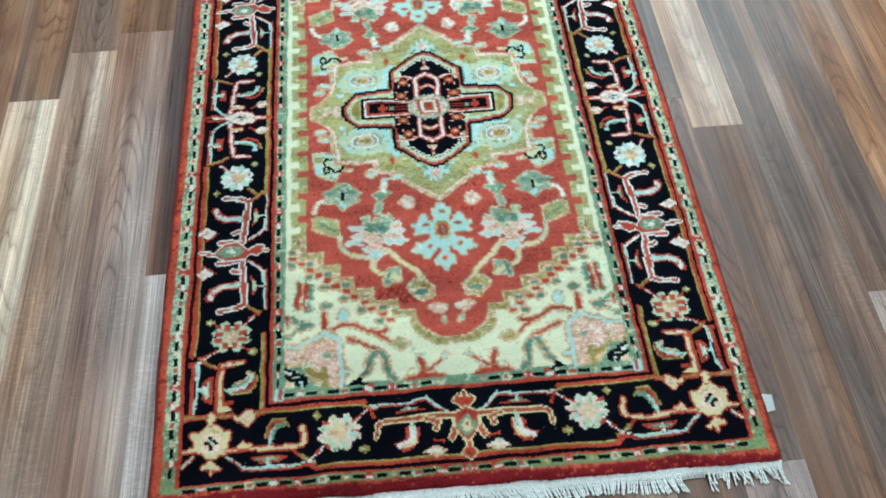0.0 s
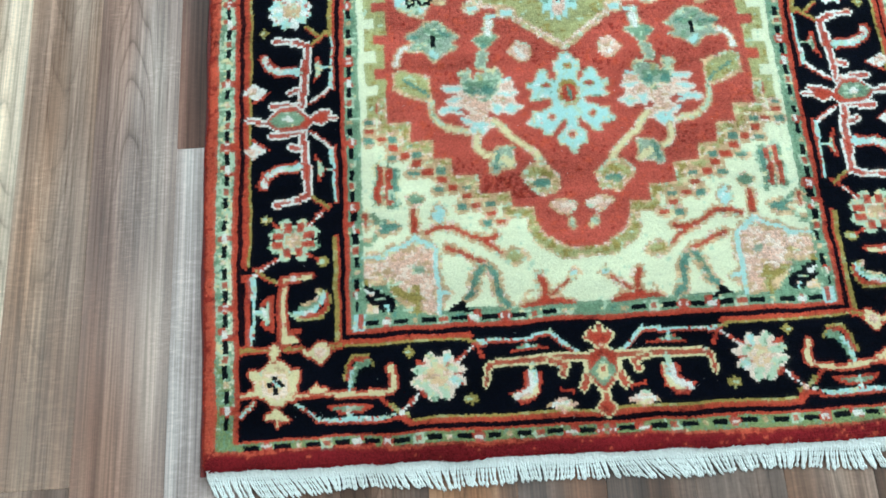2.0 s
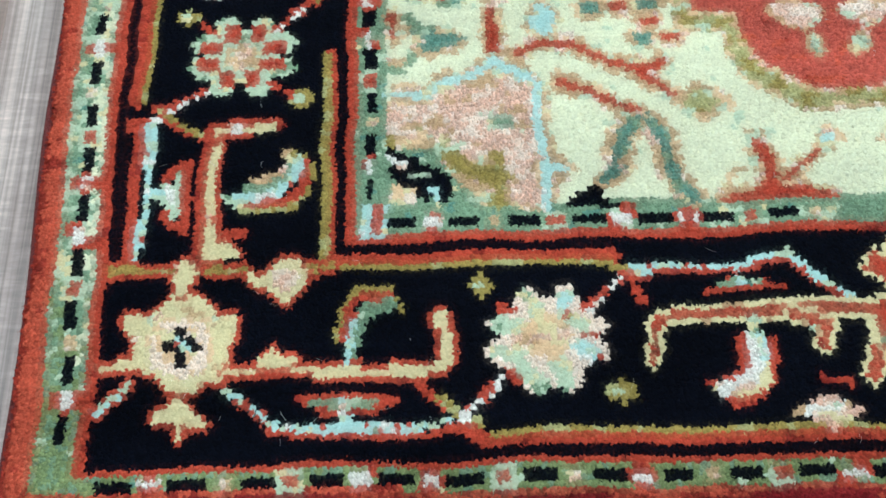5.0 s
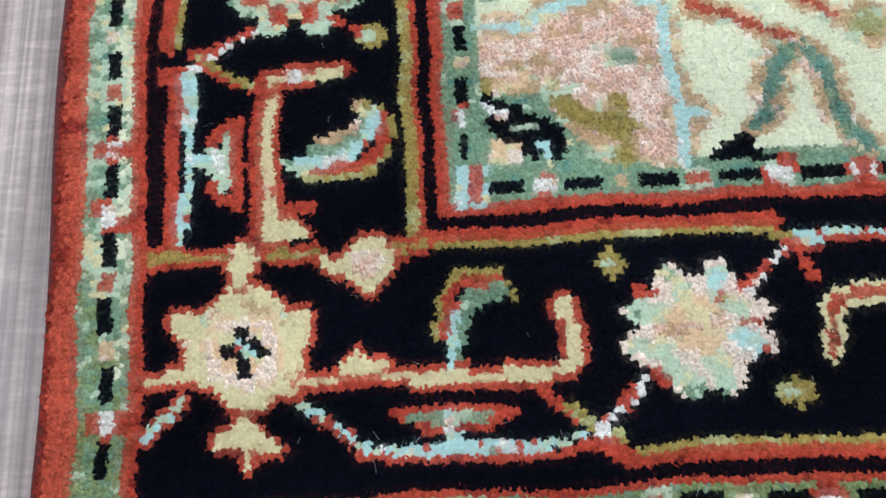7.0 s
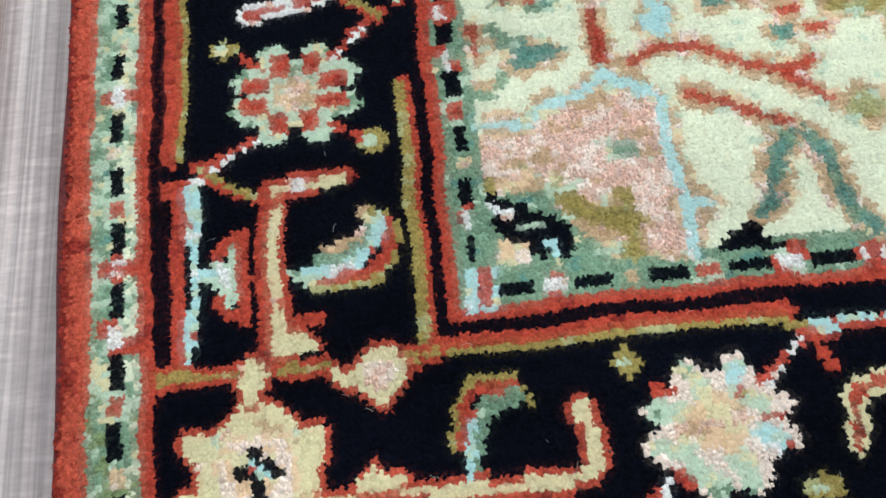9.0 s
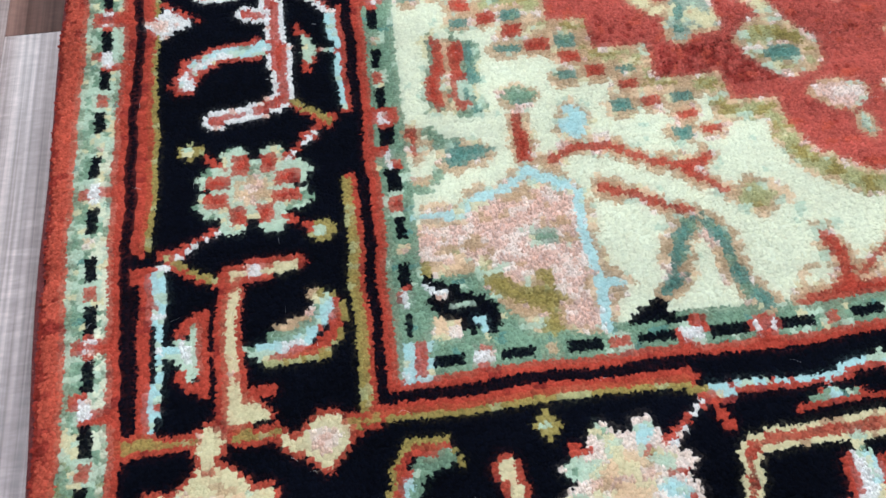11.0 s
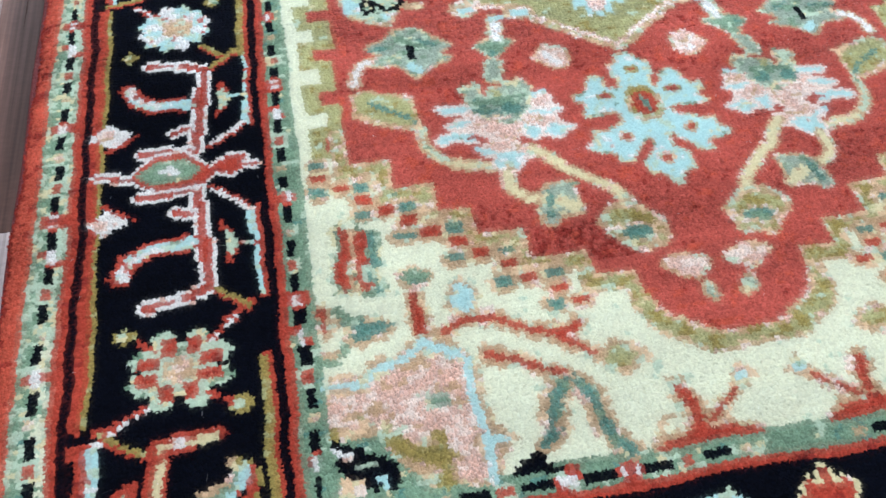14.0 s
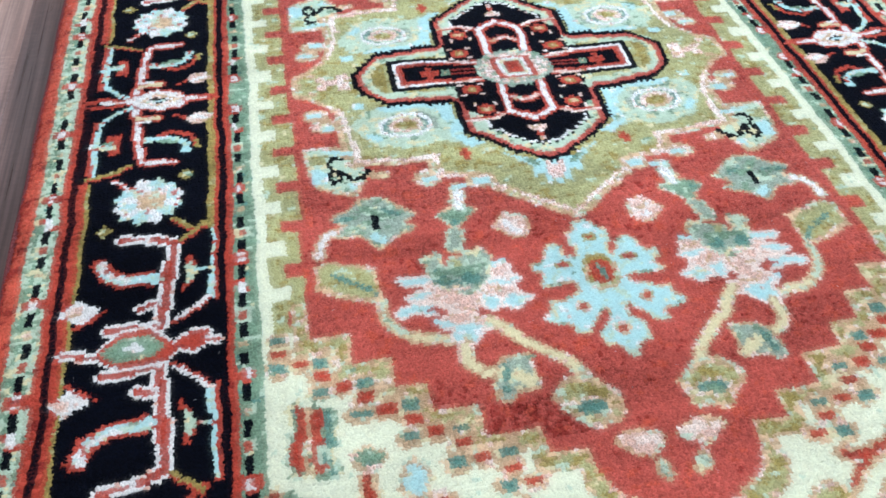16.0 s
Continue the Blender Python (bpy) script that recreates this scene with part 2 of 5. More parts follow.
THICK = 0.15
subfloor = tagged(part("floor", box_bm(ROOM_W - THICK, ROOM_E + THICK, ROOM_S - THICK, ROOM_N + THICK, -0.12, -0.0085), BACKING), "walnut-toned laminate floor laid in narrow mixed strips", "floor", kind="structure")
# unseen wall, made dark to keep bounce off the near end
tagged(part("wall_south", box_bm(ROOM_W - THICK, ROOM_E + THICK, ROOM_S - THICK, ROOM_S, -0.0085, ROOM_H), BOUNCE_CUTTER), "unseen wall closing the room, made dark to cut bounced light", "wall", kind="structure")
tagged(part("wall_west", box_bm(ROOM_W - THICK, ROOM_W, ROOM_S, ROOM_N, -0.0085, ROOM_H), PLASTER), "plain off-white painted wall closing the room", "wall", kind="structure")
tagged(part("wall_east", box_bm(ROOM_E, ROOM_E + THICK, ROOM_S, ROOM_N, -0.0085, ROOM_H), PLASTER), "plain off-white painted wall closing the room", "wall", kind="structure")
north = bmesh.new()
for x0, x1, z0, z1 in ((ROOM_W - THICK, WIN_X0, -0.0085, ROOM_H), (WIN_X1, ROOM_E + THICK, -0.0085, ROOM_H), (WIN_X0, WIN_X1, -0.0085, WIN_Z0), (WIN_X0, WIN_X1, WIN_Z1, ROOM_H)):
    box_bm(x0, x1, ROOM_N, ROOM_N + THICK, z0, z1, bm=north)
tagged(part("wall_north", north, PLASTER), "off-white painted wall with a wide window", "wall", kind="structure")
tagged(part("ceiling", box_bm(ROOM_W - THICK, ROOM_E + THICK, ROOM_S - THICK, ROOM_N + THICK, ROOM_H, ROOM_H + 0.1), CEILING_PAINT), "plain white painted ceiling", "ceiling", kind="structure")
fr = bmesh.new()
for x0, x1, z0, z1 in ((WIN_X0, WIN_X1, WIN_Z0, WIN_Z0 + 0.05), (WIN_X0, WIN_X1, WIN_Z1 - 0.05, WIN_Z1), (WIN_X0, WIN_X0 + 0.05, WIN_Z0 + 0.05, WIN_Z1 - 0.05), (WIN_X1 - 0.05, WIN_X1, WIN_Z0 + 0.05, WIN_Z1 - 0.05), (0.02, 0.07, WIN_Z0 + 0.05, WIN_Z1 - 0.05)):
    box_bm(x0, x1, ROOM_N + 0.05, ROOM_N + 0.10, z0, z1, bm=fr)
# fixtures added for the unseen ceiling lamps, their form guessed
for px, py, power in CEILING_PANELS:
    lamp = tagged(new("unseen_ceiling_light"), "unseen flat ceiling light, its fixture added by guess", "ceiling light", group="ceiling lights")
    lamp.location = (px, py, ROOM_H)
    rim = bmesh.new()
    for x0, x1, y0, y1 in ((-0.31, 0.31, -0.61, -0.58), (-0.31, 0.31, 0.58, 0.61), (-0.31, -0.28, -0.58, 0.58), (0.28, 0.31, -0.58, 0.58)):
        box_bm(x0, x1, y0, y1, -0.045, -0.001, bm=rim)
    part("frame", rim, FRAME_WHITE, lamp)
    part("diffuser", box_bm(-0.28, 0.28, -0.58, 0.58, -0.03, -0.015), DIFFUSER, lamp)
tagged(part("window_1", fr, FRAME_WHITE), "wide white-framed window letting in daylight", "window", kind="structure")

# ---- the rug's design: a chart of knots, one letter a dye ----
KNOT = 2.0                                  # millimetres
RUG_X, RUG_Y0, RUG_MID = 314.0, -22.0, 483.0
NX, NY = int(2 * RUG_X / KNOT), int(2 * (RUG_MID - RUG_Y0) / KNOT)
CHART = np.zeros((NY, NX), np.int8)
ZONES = [("edge_stripe", "plain rust-red wool stripe round the rug's edge"), ("outer_guard", "narrow sage-green guard stripe with black dashes"), ("main_border", "midnight-black wool border with stars and rosettes"),
         ("inner_guard", "sage-green inner guard stripe with red flowers"), ("end_panel", "ivory wool end panel with red stems and a rose hill"), ("far_end_panel", "ivory wool end panel with red stems"),
         ("field", "brick-red wool field with pale flowers and stepped edge"), ("medallion", "old-gold wool medallion with a dark cross")]
ZONE = np.zeros((NY, NX), np.int8)
KX, KY = np.meshgrid(-RUG_X + KNOT * (np.arange(NX) + 0.5), RUG_Y0 + KNOT * (np.arange(NY) + 0.5))

def inside(pts):
    """The knots inside a polygon."""
    m = np.zeros(KX.shape, bool)
    for (ax, ay), (bx, by) in zip(pts, pts[1:] + pts[:1]):
        if ay != by:
            m ^= ((KY > ay) != (KY > by)) & (KX < (bx - ax) * (KY - ay) / (by - ay) + ax)
    return m

def along(pts, width):
    """The knots within half a width of a line."""
    m = np.zeros(KX.shape, bool)
    for (ax, ay), (bx, by) in zip(pts, pts[1:]):
        ux, uy = bx - ax, by - ay
        k = np.clip(((KX - ax) * ux + (KY - ay) * uy) / max(ux * ux + uy * uy, 1e-6), 0, 1)
        m |= (KX - ax - k * ux) ** 2 + (KY - ay - k * uy) ** 2 <= (max(width, 2.1) / 2 + 0.15) ** 2
    return m

def grow(m, steps=1):
    for _ in range(steps):
        g = m.copy()
        g[1:] |= m[:-1]; g[:-1] |= m[1:]; g[:, 1:] |= m[:, :-1]; g[:, :-1] |= m[:, 1:]
        m = g
    return m

def shrink(m, steps=1):
    return ~grow(~m, steps)

def dye(letter, m):
    CHART[m] = DYE_ORDER.index(letter)

class Painter:
    """Draws into the chart, as traced or mirrored to another corner of the rug."""
    def __init__(self, mx=1, my=1, dx=0.0, dy=0.0):
        self.mx, self.my, self.dx, self.dy = mx, my, dx, dy
    def at(self, x, y):
        return self.mx * x + self.dx, (y if self.my > 0 else 2 * RUG_MID - y) + self.dy
    def __call__(self, letter, text, w=None, o=None):
        pts = [self.at(*map(float, q.split(","))) for q in text.split()]
        m = inside(pts) if w is None else along(pts, w)
        if o == "r":                       # a red line beside the gold one
            dye("R", np.roll(m, -1, 0))
        elif o:
            dye(o, grow(m))
        dye(letter, m)
    def rect(self, letter, x0, y0, x1, y1):
        (ax, ay), (bx, by) = self.at(x0, y0), self.at(x1, y1)
        dye(letter, (KX > min(ax, bx)) & (KX < max(ax, bx)) & (KY > min(ay, by)) & (KY < max(ay, by)))
    def disc(self, letter, x, y, rx, ry=None):
        cx, cy = self.at(x, y)
        dye(letter, ((KX - cx) / rx) ** 2 + ((KY - cy) / (ry or rx)) ** 2 <= 1)

def chain(d, x0, y0, x1, y1):
    """A slanting chain of white and red knots."""
    n = max(2, int(math.hypot(x1 - x0, y1 - y0) / 3.4))
    for k in range(n + 1):
        x, y = x0 + (x1 - x0) * k / n, y0 + (y1 - y0) * k / n
        d.rect("R", x - 2.1, y - 1.1, x + 2.1, y + 1.1)
        d.rect("W", x - 1.1, y - 2.1, x + 1.1, y + 0.1)

def bud(d, x, y, size):
    """A small gold bud with a mint heart."""
    d.disc("G", x, y, size * 0.5, size * 0.36)
    d.rect("G", x - size * 0.16, y - size * 0.5, x + size * 0.16, y + size * 0.5)
    d.disc("M", x - 0.5, y, size * 0.24, size * 0.2)

def bloom(d, x, y, r, outer, inner, heart):
    """A twelve-petalled bloom, petals of two dyes in turn with pale tips."""
    for k in range(12):
        a = math.tau * (k + 0.5) / 12
        c, s = math.cos(a), 0.93 * math.sin(a)
        d.disc(outer if k % 3 else "W", x + 0.84 * r * c, y + 0.84 * r * s, 0.2 * r)
    d.disc(outer, x, y, 0.76 * r, 0.72 * r)
    for k in range(12):
        a = math.tau * (k + 0.5) / 12
        c, s = math.cos(a), 0.93 * math.sin(a)
        d(inner if k % 2 else outer, f"{x + 0.4 * r * c},{y + 0.4 * r * s} {x + 0.78 * r * c},{y + 0.78 * r * s}", w=0.21 * r)
        if k % 4 == 0:
            d.disc("R", x + 0.62 * r * c + 2, y + 0.62 * r * s + 1, 2.0, 1.6)
    d.disc(heart, x, y, 0.45 * r, 0.42 * r)
    d.disc("C" if heart == "H" else "T", x, y, 0.2 * r)

def checker_rosette(d, x, y):
    """A mint rosette with eight red squares."""
    for k in range(8):
        a = math.tau * (k + 0.5) / 8
        cx, cy = x + 14.2 * math.cos(a), y + 12.6 * math.sin(a)
        d.disc("M", cx + 2.8 * math.cos(a), cy + 2.6 * math.sin(a), 5.4, 5.0)
    d.disc("M", x, y, 16, 14)
    for k in range(8):
        a = math.tau * (k + 0.5) / 8
        cx, cy = x + 14.2 * math.cos(a), y + 12.6 * math.sin(a)
        tall = abs(math.sin(a)) > 0.7
        d.rect("R", cx - (3.2 if tall else 5.2), cy - (4.2 if tall else 3.1), cx + (3.2 if tall else 5.2), cy + (4.2 if tall else 3.1))
    d.disc("T", x, y, 6.6, 6.2)

def corner_star(d):
    """Cream star with a bud above, a foot below and a long arm, in the border's corner."""
    d("C", "-256,65 -250,62 -245,56 -237,56 -238,49 -240,41 -239,38 -239,33 -246,32 -249,29 -253,27 -258,27 -262,29 -266,33 -270,35 -285,36 -285,38 -273,40 -274,46 -277,51 -277,56 -270,56 -265,60 -262,63", o="R")
    d("C", "-258,78 -252,73 -255,68 -255,64 -259,64 -260,68 -263,70 -263,75", o="R")
    d("C", "-255,27 -254,24 -248,20 -246,16 -251,17 -253,17 -254,11 -256,11 -256,17 -261,18 -265,17 -263,22 -258,24", o="R")
    d("C", "-240,35 -214,35 -191,33 -173,34 -165,36 -163,42 -165,49 -166,54", w=3, o="R")
    d("C", "-231,36 -227,42 -226,45 -223,42 -222,39 -215,40 -218,36", o="R")
    d("H", "-258,57 -249,53 -245,44 -248,35 -258,32 -267,36 -270,46 -267,54")
    d("T", "-258,60 -247,54", w=2.4)
    d("Q", "-264,53 -252,53 -249,46 -250,38 -258,35 -266,38 -267,46", w=2.8)
    d("K", "-264,44 -263,47 -261,46 -259,52 -256,51 -257,48 -253,49 -251,46 -252,45 -249,44 -252,42 -255,43 -257,40 -256,36 -258,35 -260,38 -261,42 -264,41")
    d("A", "-259,46 -256,43", w=2.6)
    d("A", "-284,23 -275,30", w=2.5, o="R")

def corner_bits(d):
    """Boat line, leaf, buds and joint beside the corner star."""
    d("G", "-285,74 -263,73", w=2.5, o="R")
    d("G", "-249,74 -236,73", w=2.5, o="R")
    d("G", "-215,71 -205,74", w=2.5, o="R")
    d("C", "-236,73 -229,69 -223,75 -216,75 -213,68 -220,60 -223,60 -227,65 -232,67", o="R")
    d("P", "-225,72 -219,72 -216,68 -221,64 -225,66")
    d("R", "-237,26 -229,21 -224,14 -215,12 -200,11 -172,11 -161,14 -152,11", w=3)
    d("A", "-240,29 -232,24 -224,16 -215,14 -200,14 -172,14 -163,17", w=2.0)
    d("R", "-218,26 -201,26 -180,25 -185,21 -192,17 -206,18")
    d("S", "-211,23 -187,23 -192,19 -204,20")
    d("A", "-201,24 -200,14", w=2.5)
    d("R", "-173,29 -162,20 -152,12", w=2.5)
    d("G", "-166,25 -161,20 -153,16", w=2)
    chain(d, -142, 34, -158, 19)
    d("G", "-202,46 -200,56 -194,65 -185,65 -179,58", w=3)
    d("R", "-200,46 -198,56 -193,62 -184,62", w=3)
    d("S", "-198,41 -195,51 -191,57 -183,59", w=5)
    d("A", "-199,38 -197,49 -194,55", w=2.5)
    bud(d, -151, 65, 9)
    bud(d, -103, 25, 10)
    d("Q", "-139,60 -136,63 -132,63 -128,60 -125,59 -123,63 -118,63 -116,59 -116,54 -110,53 -105,51 -104,48 -109,46 -108,42 -105,40 -106,37 -112,35 -116,33 -117,28 -122,24 -127,26 -128,30 -132,27 -132,24 -136,25 -139,29 -143,33 -146,36 -150,40 -148,43 -143,43 -147,48 -149,51 -144,52 -142,55")
    d("M", "-135,61 -131,57 -131,54", w=5)
    d("A", "-121,60 -122,55", w=4.6)
    d("M", "-145,50 -138,49 -137,47", w=6.5)
    d("M", "-145,40 -141,38 -137,39", w=5)
    d("M", "-137,34 -132,28", w=6.5)
    d("M", "-124,35 -123,28", w=6.5)
    d("A", "-117,41 -110,38", w=5)
    d("M", "-119,51 -114,49", w=5)
    d("H", "-133,52 -127,55 -122,52 -118,46 -120,41 -124,37 -131,36 -136,41 -137,45")
    d("P", "-139,44 -130,45 -122,46", w=3.6)
    # a glint on the bloom's heart, painted in cream
    d("C", "-128,48 -125,46", w=3)
    d("G", "-120,54 -118,52", w=2.4)
    d("R", "-114,45 -109,45", w=2.4)
    d("R", "-144,56 -140,55", w=2.6)
    d("R", "-142,33 -140,30", w=2.6)
    d("W", "-116,37 -113,36", w=2.6)
    d("R", "-115,56 -113,55", w=2.4)
    chain(d, -112, 56, -98, 68)

def bottom_unit(d):
    """Half of the bottom border's middle cross, with its arm, boat line and leaf."""
    d("A", "-96,70 -57,71 -37,74 -21,58 -16,56", w=2.0, o="r")
    d("R", "-72,60 -59,66 -38,61 -48,59")
    d("S", "-69,62 -56,66 -45,62 -59,61")
    d("A", "-57,71 -56,62", w=2.5)
    d("R", "-103,74 -96,68 -92,57", w=3)
    d("G", "-110,74 -96,70", w=2)
    d("R", "-91,36 -88,49 -81,52 -48,52 -18,52 -4,52", w=2.8, o="C")
    d("R", "-38,50 -28,47 -30,40", w=2.8, o="C")
    d("R", "-60,44 -62,40 -61,35 -65,30 -74,27 -72,24 -65,18 -57,19 -49,25 -45,38 -47,42")
    d("C", "-58,44 -49,44 -49,33 -51,26 -58,22 -65,23 -71,25 -60,29 -57,35 -58,40")
    d("W", "-55,42 -55,33 -59,28 -68,25", w=4.6)
    d("M", "-53,50 -54,44", w=4)
    d("A", "-52,42 -52,35", w=3)
    d("P", "-44,15 -34,22 -31,23 -19,16 -27,12 -30,8 -34,12")
    d("W", "-39,16 -27,18", w=2)
    d("C", "-35,15 -26,13", w=2)
    d("R", "-33,28 -22,26", w=2)

def bottom_cross(d):
    """Red cross with a forked crown and a green eye in the middle of the bottom border."""
    d("R", "2,82 -1,71 -6,74 -9,67 -3,62 -1,54 5,54 7,62 13,67 10,74 5,71", o="C")
    for x0, x1, x2 in ((-9, -11, -15), (13, 15, 19)):
        d("R", f"{x0},50 {x1},37 {x2},29", w=4.6, o="C")
    d("R", "-1,27 0,18 -5,13 2,4 9,13 4,18 5,27", o="C")
    d("R", "-9,54 -10,40 -4,31 2,25 8,31 14,40 13,54 2,60", o="C")
    d("R", "-16,52 20,52", w=4.6)
    d("S", "2,54 13,41 2,28 -9,41")
    d("M", "2,49 8,41 2,33 -4,41")
    d.disc("C", 2, 41, 4.6, 5.4); d.disc("R", 2.5, 42, 2.4, 2.4)

def border_stem(d):
    """Cream bracket of the border's first panel with its boat line, leaf and small cross."""
    d("R", "-251,130 -251,116 -251,98 -251,79", w=9.6)
    d("R", "-252,131 -242,132 -228,133", w=6.6)
    d("R", "-246,87 -238,88", w=4)
    d("R", "-253,79 -251,86 -246,85 -243,86 -237,80 -236,77 -253,78")
    d("C", "-251,129 -250,110 -251,94 -250,84", w=3.4)
    d("C", "-250,131 -243,131 -239,131 -230,132", w=2.8)
    d("C", "-252,81 -250,84 -246,83 -243,85 -239,80 -238,78 -252,79")
    d("W", "-245,132 -241,132", w=2.4)
    d("R", "-281,134 -280,118 -280,100 -280,80", w=4.2)
    d("A", "-276,135 -276,122 -275,111 -275,104 -275,96 -276,91 -277,80", w=3)
    d("R", "-279,135 -276,135", w=2.4)
    d("W", "-274,135 -273,135", w=3)
    d("R", "-268,110 -263,116 -260,117 -260,102 -261,89", w=3.6)
    d("R", "-269,97 -264,92 -260,90", w=3.2)
    d("R", "-261,104 -253,102", w=2.4)
    d("A", "-275,104 -269,104", w=3)
    d("M", "-269,107 -265,108 -263,113 -262,114 -262,108 -263,102 -262,97 -264,94 -267,93 -265,97 -269,100")
    d("A", "-270,104 -265,104", w=3)
    d("W", "-267,106 -265,102", w=2.4)
    d("R", "-274,140 -265,131 -251,126", w=3)
    d("G", "-274,140 -265,133 -257,129", w=2)
    chain(d, -269, 140, -252, 151)
    d("G", "-238,97 -220,97", w=3)
    d("G", "-221,98 -215,104 -213,114", w=2.4)
    d("G", "-221,121 -216,119 -214,116", w=2.4)
    d("T", "-236,110 -226,112 -224,114 -222,116 -224,121 -220,121 -219,118 -222,111 -229,108 -236,106")
    d("S", "-236,106 -229,106 -222,110 -220,114", w=3.6)
    d("R", "-238,100 -223,100 -217,105 -215,116", w=3.6)
    d("A", "-242,102 -236,102 -226,104 -220,109 -217,118", w=3.4)
    d("M", "-244,103 -239,99", w=3.4)
    d("W", "-234,102 -228,103", w=2.4)
    checker_rosette(d, -242, 165)
    bud(d, -265, 184, 9)
    bud(d, -219, 144, 10)
    d("R", "-259,180 -253,175", w=2)
    d("R", "-230,151 -223,146", w=2)
    chain(d, -229, 178, -213, 194)

def border_cross_half(d):
    """Lower half of the red cross in the border, white-edged, with its leaf, boat line and buds."""
    d("R", "-256,198 -239,200", w=2.8, o="W")
    d("R", "-239,200 -230,205 -232,246 -235,264", w=4.4, o="W")
    d("R", "-237,247 -245,250", w=3, o="W")
    d("G", "-227,203 -218,197 -212,190", w=2.2, o="r")
    d("R", "-205,197 -205,223 -205,248", w=3)
    d("A", "-207,197 -207,224 -208,246", w=3)
    d("R", "-208,248 -218,256 -228,263", w=2.2)
    d("W", "-208,246 -218,254 -227,261", w=1.8)
    d("R", "-225,244 -219,236 -215,225 -220,213 -223,222 -222,233")
    d("M", "-221,237 -216,229 -218,219 -221,222")
    d("A", "-217,227 -208,227", w=2.5)
    d("R", "-239,230 -254,229 -264,223 -268,215", w=10)
    d("A", "-237,230 -254,229 -264,223 -267,216", w=6)
    d("W", "-252,229 -262,223", w=2.4)
    d("R", "-265,219 -266,212", w=4)
    d("W", "-267,220 -266,214", w=3)
    d("R", "-276,259 -263,249", w=2)
    d("W", "-286,248 -278,252 -276,257 -269,253 -264,248 -270,244 -276,239 -280,244")
    d("P", "-284,248 -275,250 -273,246 -278,243")
    d("R", "-261,262 -252,262 -238,263", w=2.5, o="W")

def border_cross_eye(d):
    """Green eye and side arms of the border's red cross."""
    d("R", "-285,278 -274,278 -264,276 -253,287 -238,287 -228,276 -217,283 -209,281 -212,277 -203,275 -211,274 -218,268 -226,272 -230,266 -238,265 -253,266 -264,274 -274,275", o="W")
    d("S", "-262,277 -253,284 -238,284 -231,276 -238,269 -253,269")
    d("W", "-251,277 -246,280 -241,276 -246,273")

def border_panel_two(d):
    """Second border panel: white bracket, boat line and leaf between the pale bloom and the middle eye."""
    bloom(d, -244, 384, 20, "A", "W", "T")
    bud(d, -267, 363, 9)
    bud(d, -222, 404, 10)
    chain(d, -264, 406, -257, 397)
    d("G", "-282,410 -269,413 -258,419", w=2.2, o="r")
    d("G", "-228,367 -217,357 -211,360", w=2.2, o="r")
    d("W", "-229,417 -246,418 -251,420 -254,447 -256,474", w=3, o="R")
    d("C", "-254,466 -248,464 -241,464", w=3.2, o="R")
    d("W", "-253,461 -248,461", w=2.5)
    d("A", "-278,414 -278,443 -277,463 -269,472 -259,478", w=3)
    d("R", "-280,415 -281,443 -280,465", w=2.4)
    d("R", "-272,449 -264,452 -263,432 -269,430")
    d("M", "-278,441 -269,445 -266,437 -272,436")
    d("A", "-280,442 -269,440", w=2.6)
    d("R", "-241,444 -232,448 -222,443 -217,432", w=3)
    d("A", "-248,441 -234,442 -225,435 -223,428", w=4.4)
    d("S", "-241,439 -229,437", w=2.4)
    d("G", "-218,438 -216,430", w=2.5)
    d("P", "-226,461 -216,467 -206,462 -211,454 -218,454")
    d("W", "-220,463 -211,459", w=3)
    d("R", "-230,465 -225,462", w=2)

def middle_eye(d):
    """Pale lens with a dark heart where the side borders meet the rug's middle."""
    d("W", "-264,490 -254,495 -243,500 -232,497 -222,486 -229,479 -242,477 -255,482", o="R")
    d("T", "-254,488 -243,496 -228,487 -242,481")
    d("W", "-251,489 -243,494 -234,488 -242,483")
    d("K", "-249,489 -243,492 -236,488 -242,484")
    d("A", "-244,488 -240,488", w=2)
    d("W", "-224,487 -210,487", w=4, o="R")
    d("R", "-216,488 -204,485", w=3)
    d("R", "-287,491 -278,495 -264,490", w=3.4)
    d("R", "-284,487 -271,485 -263,488", w=3)
    d("W", "-278,491 -264,489", w=2.6)

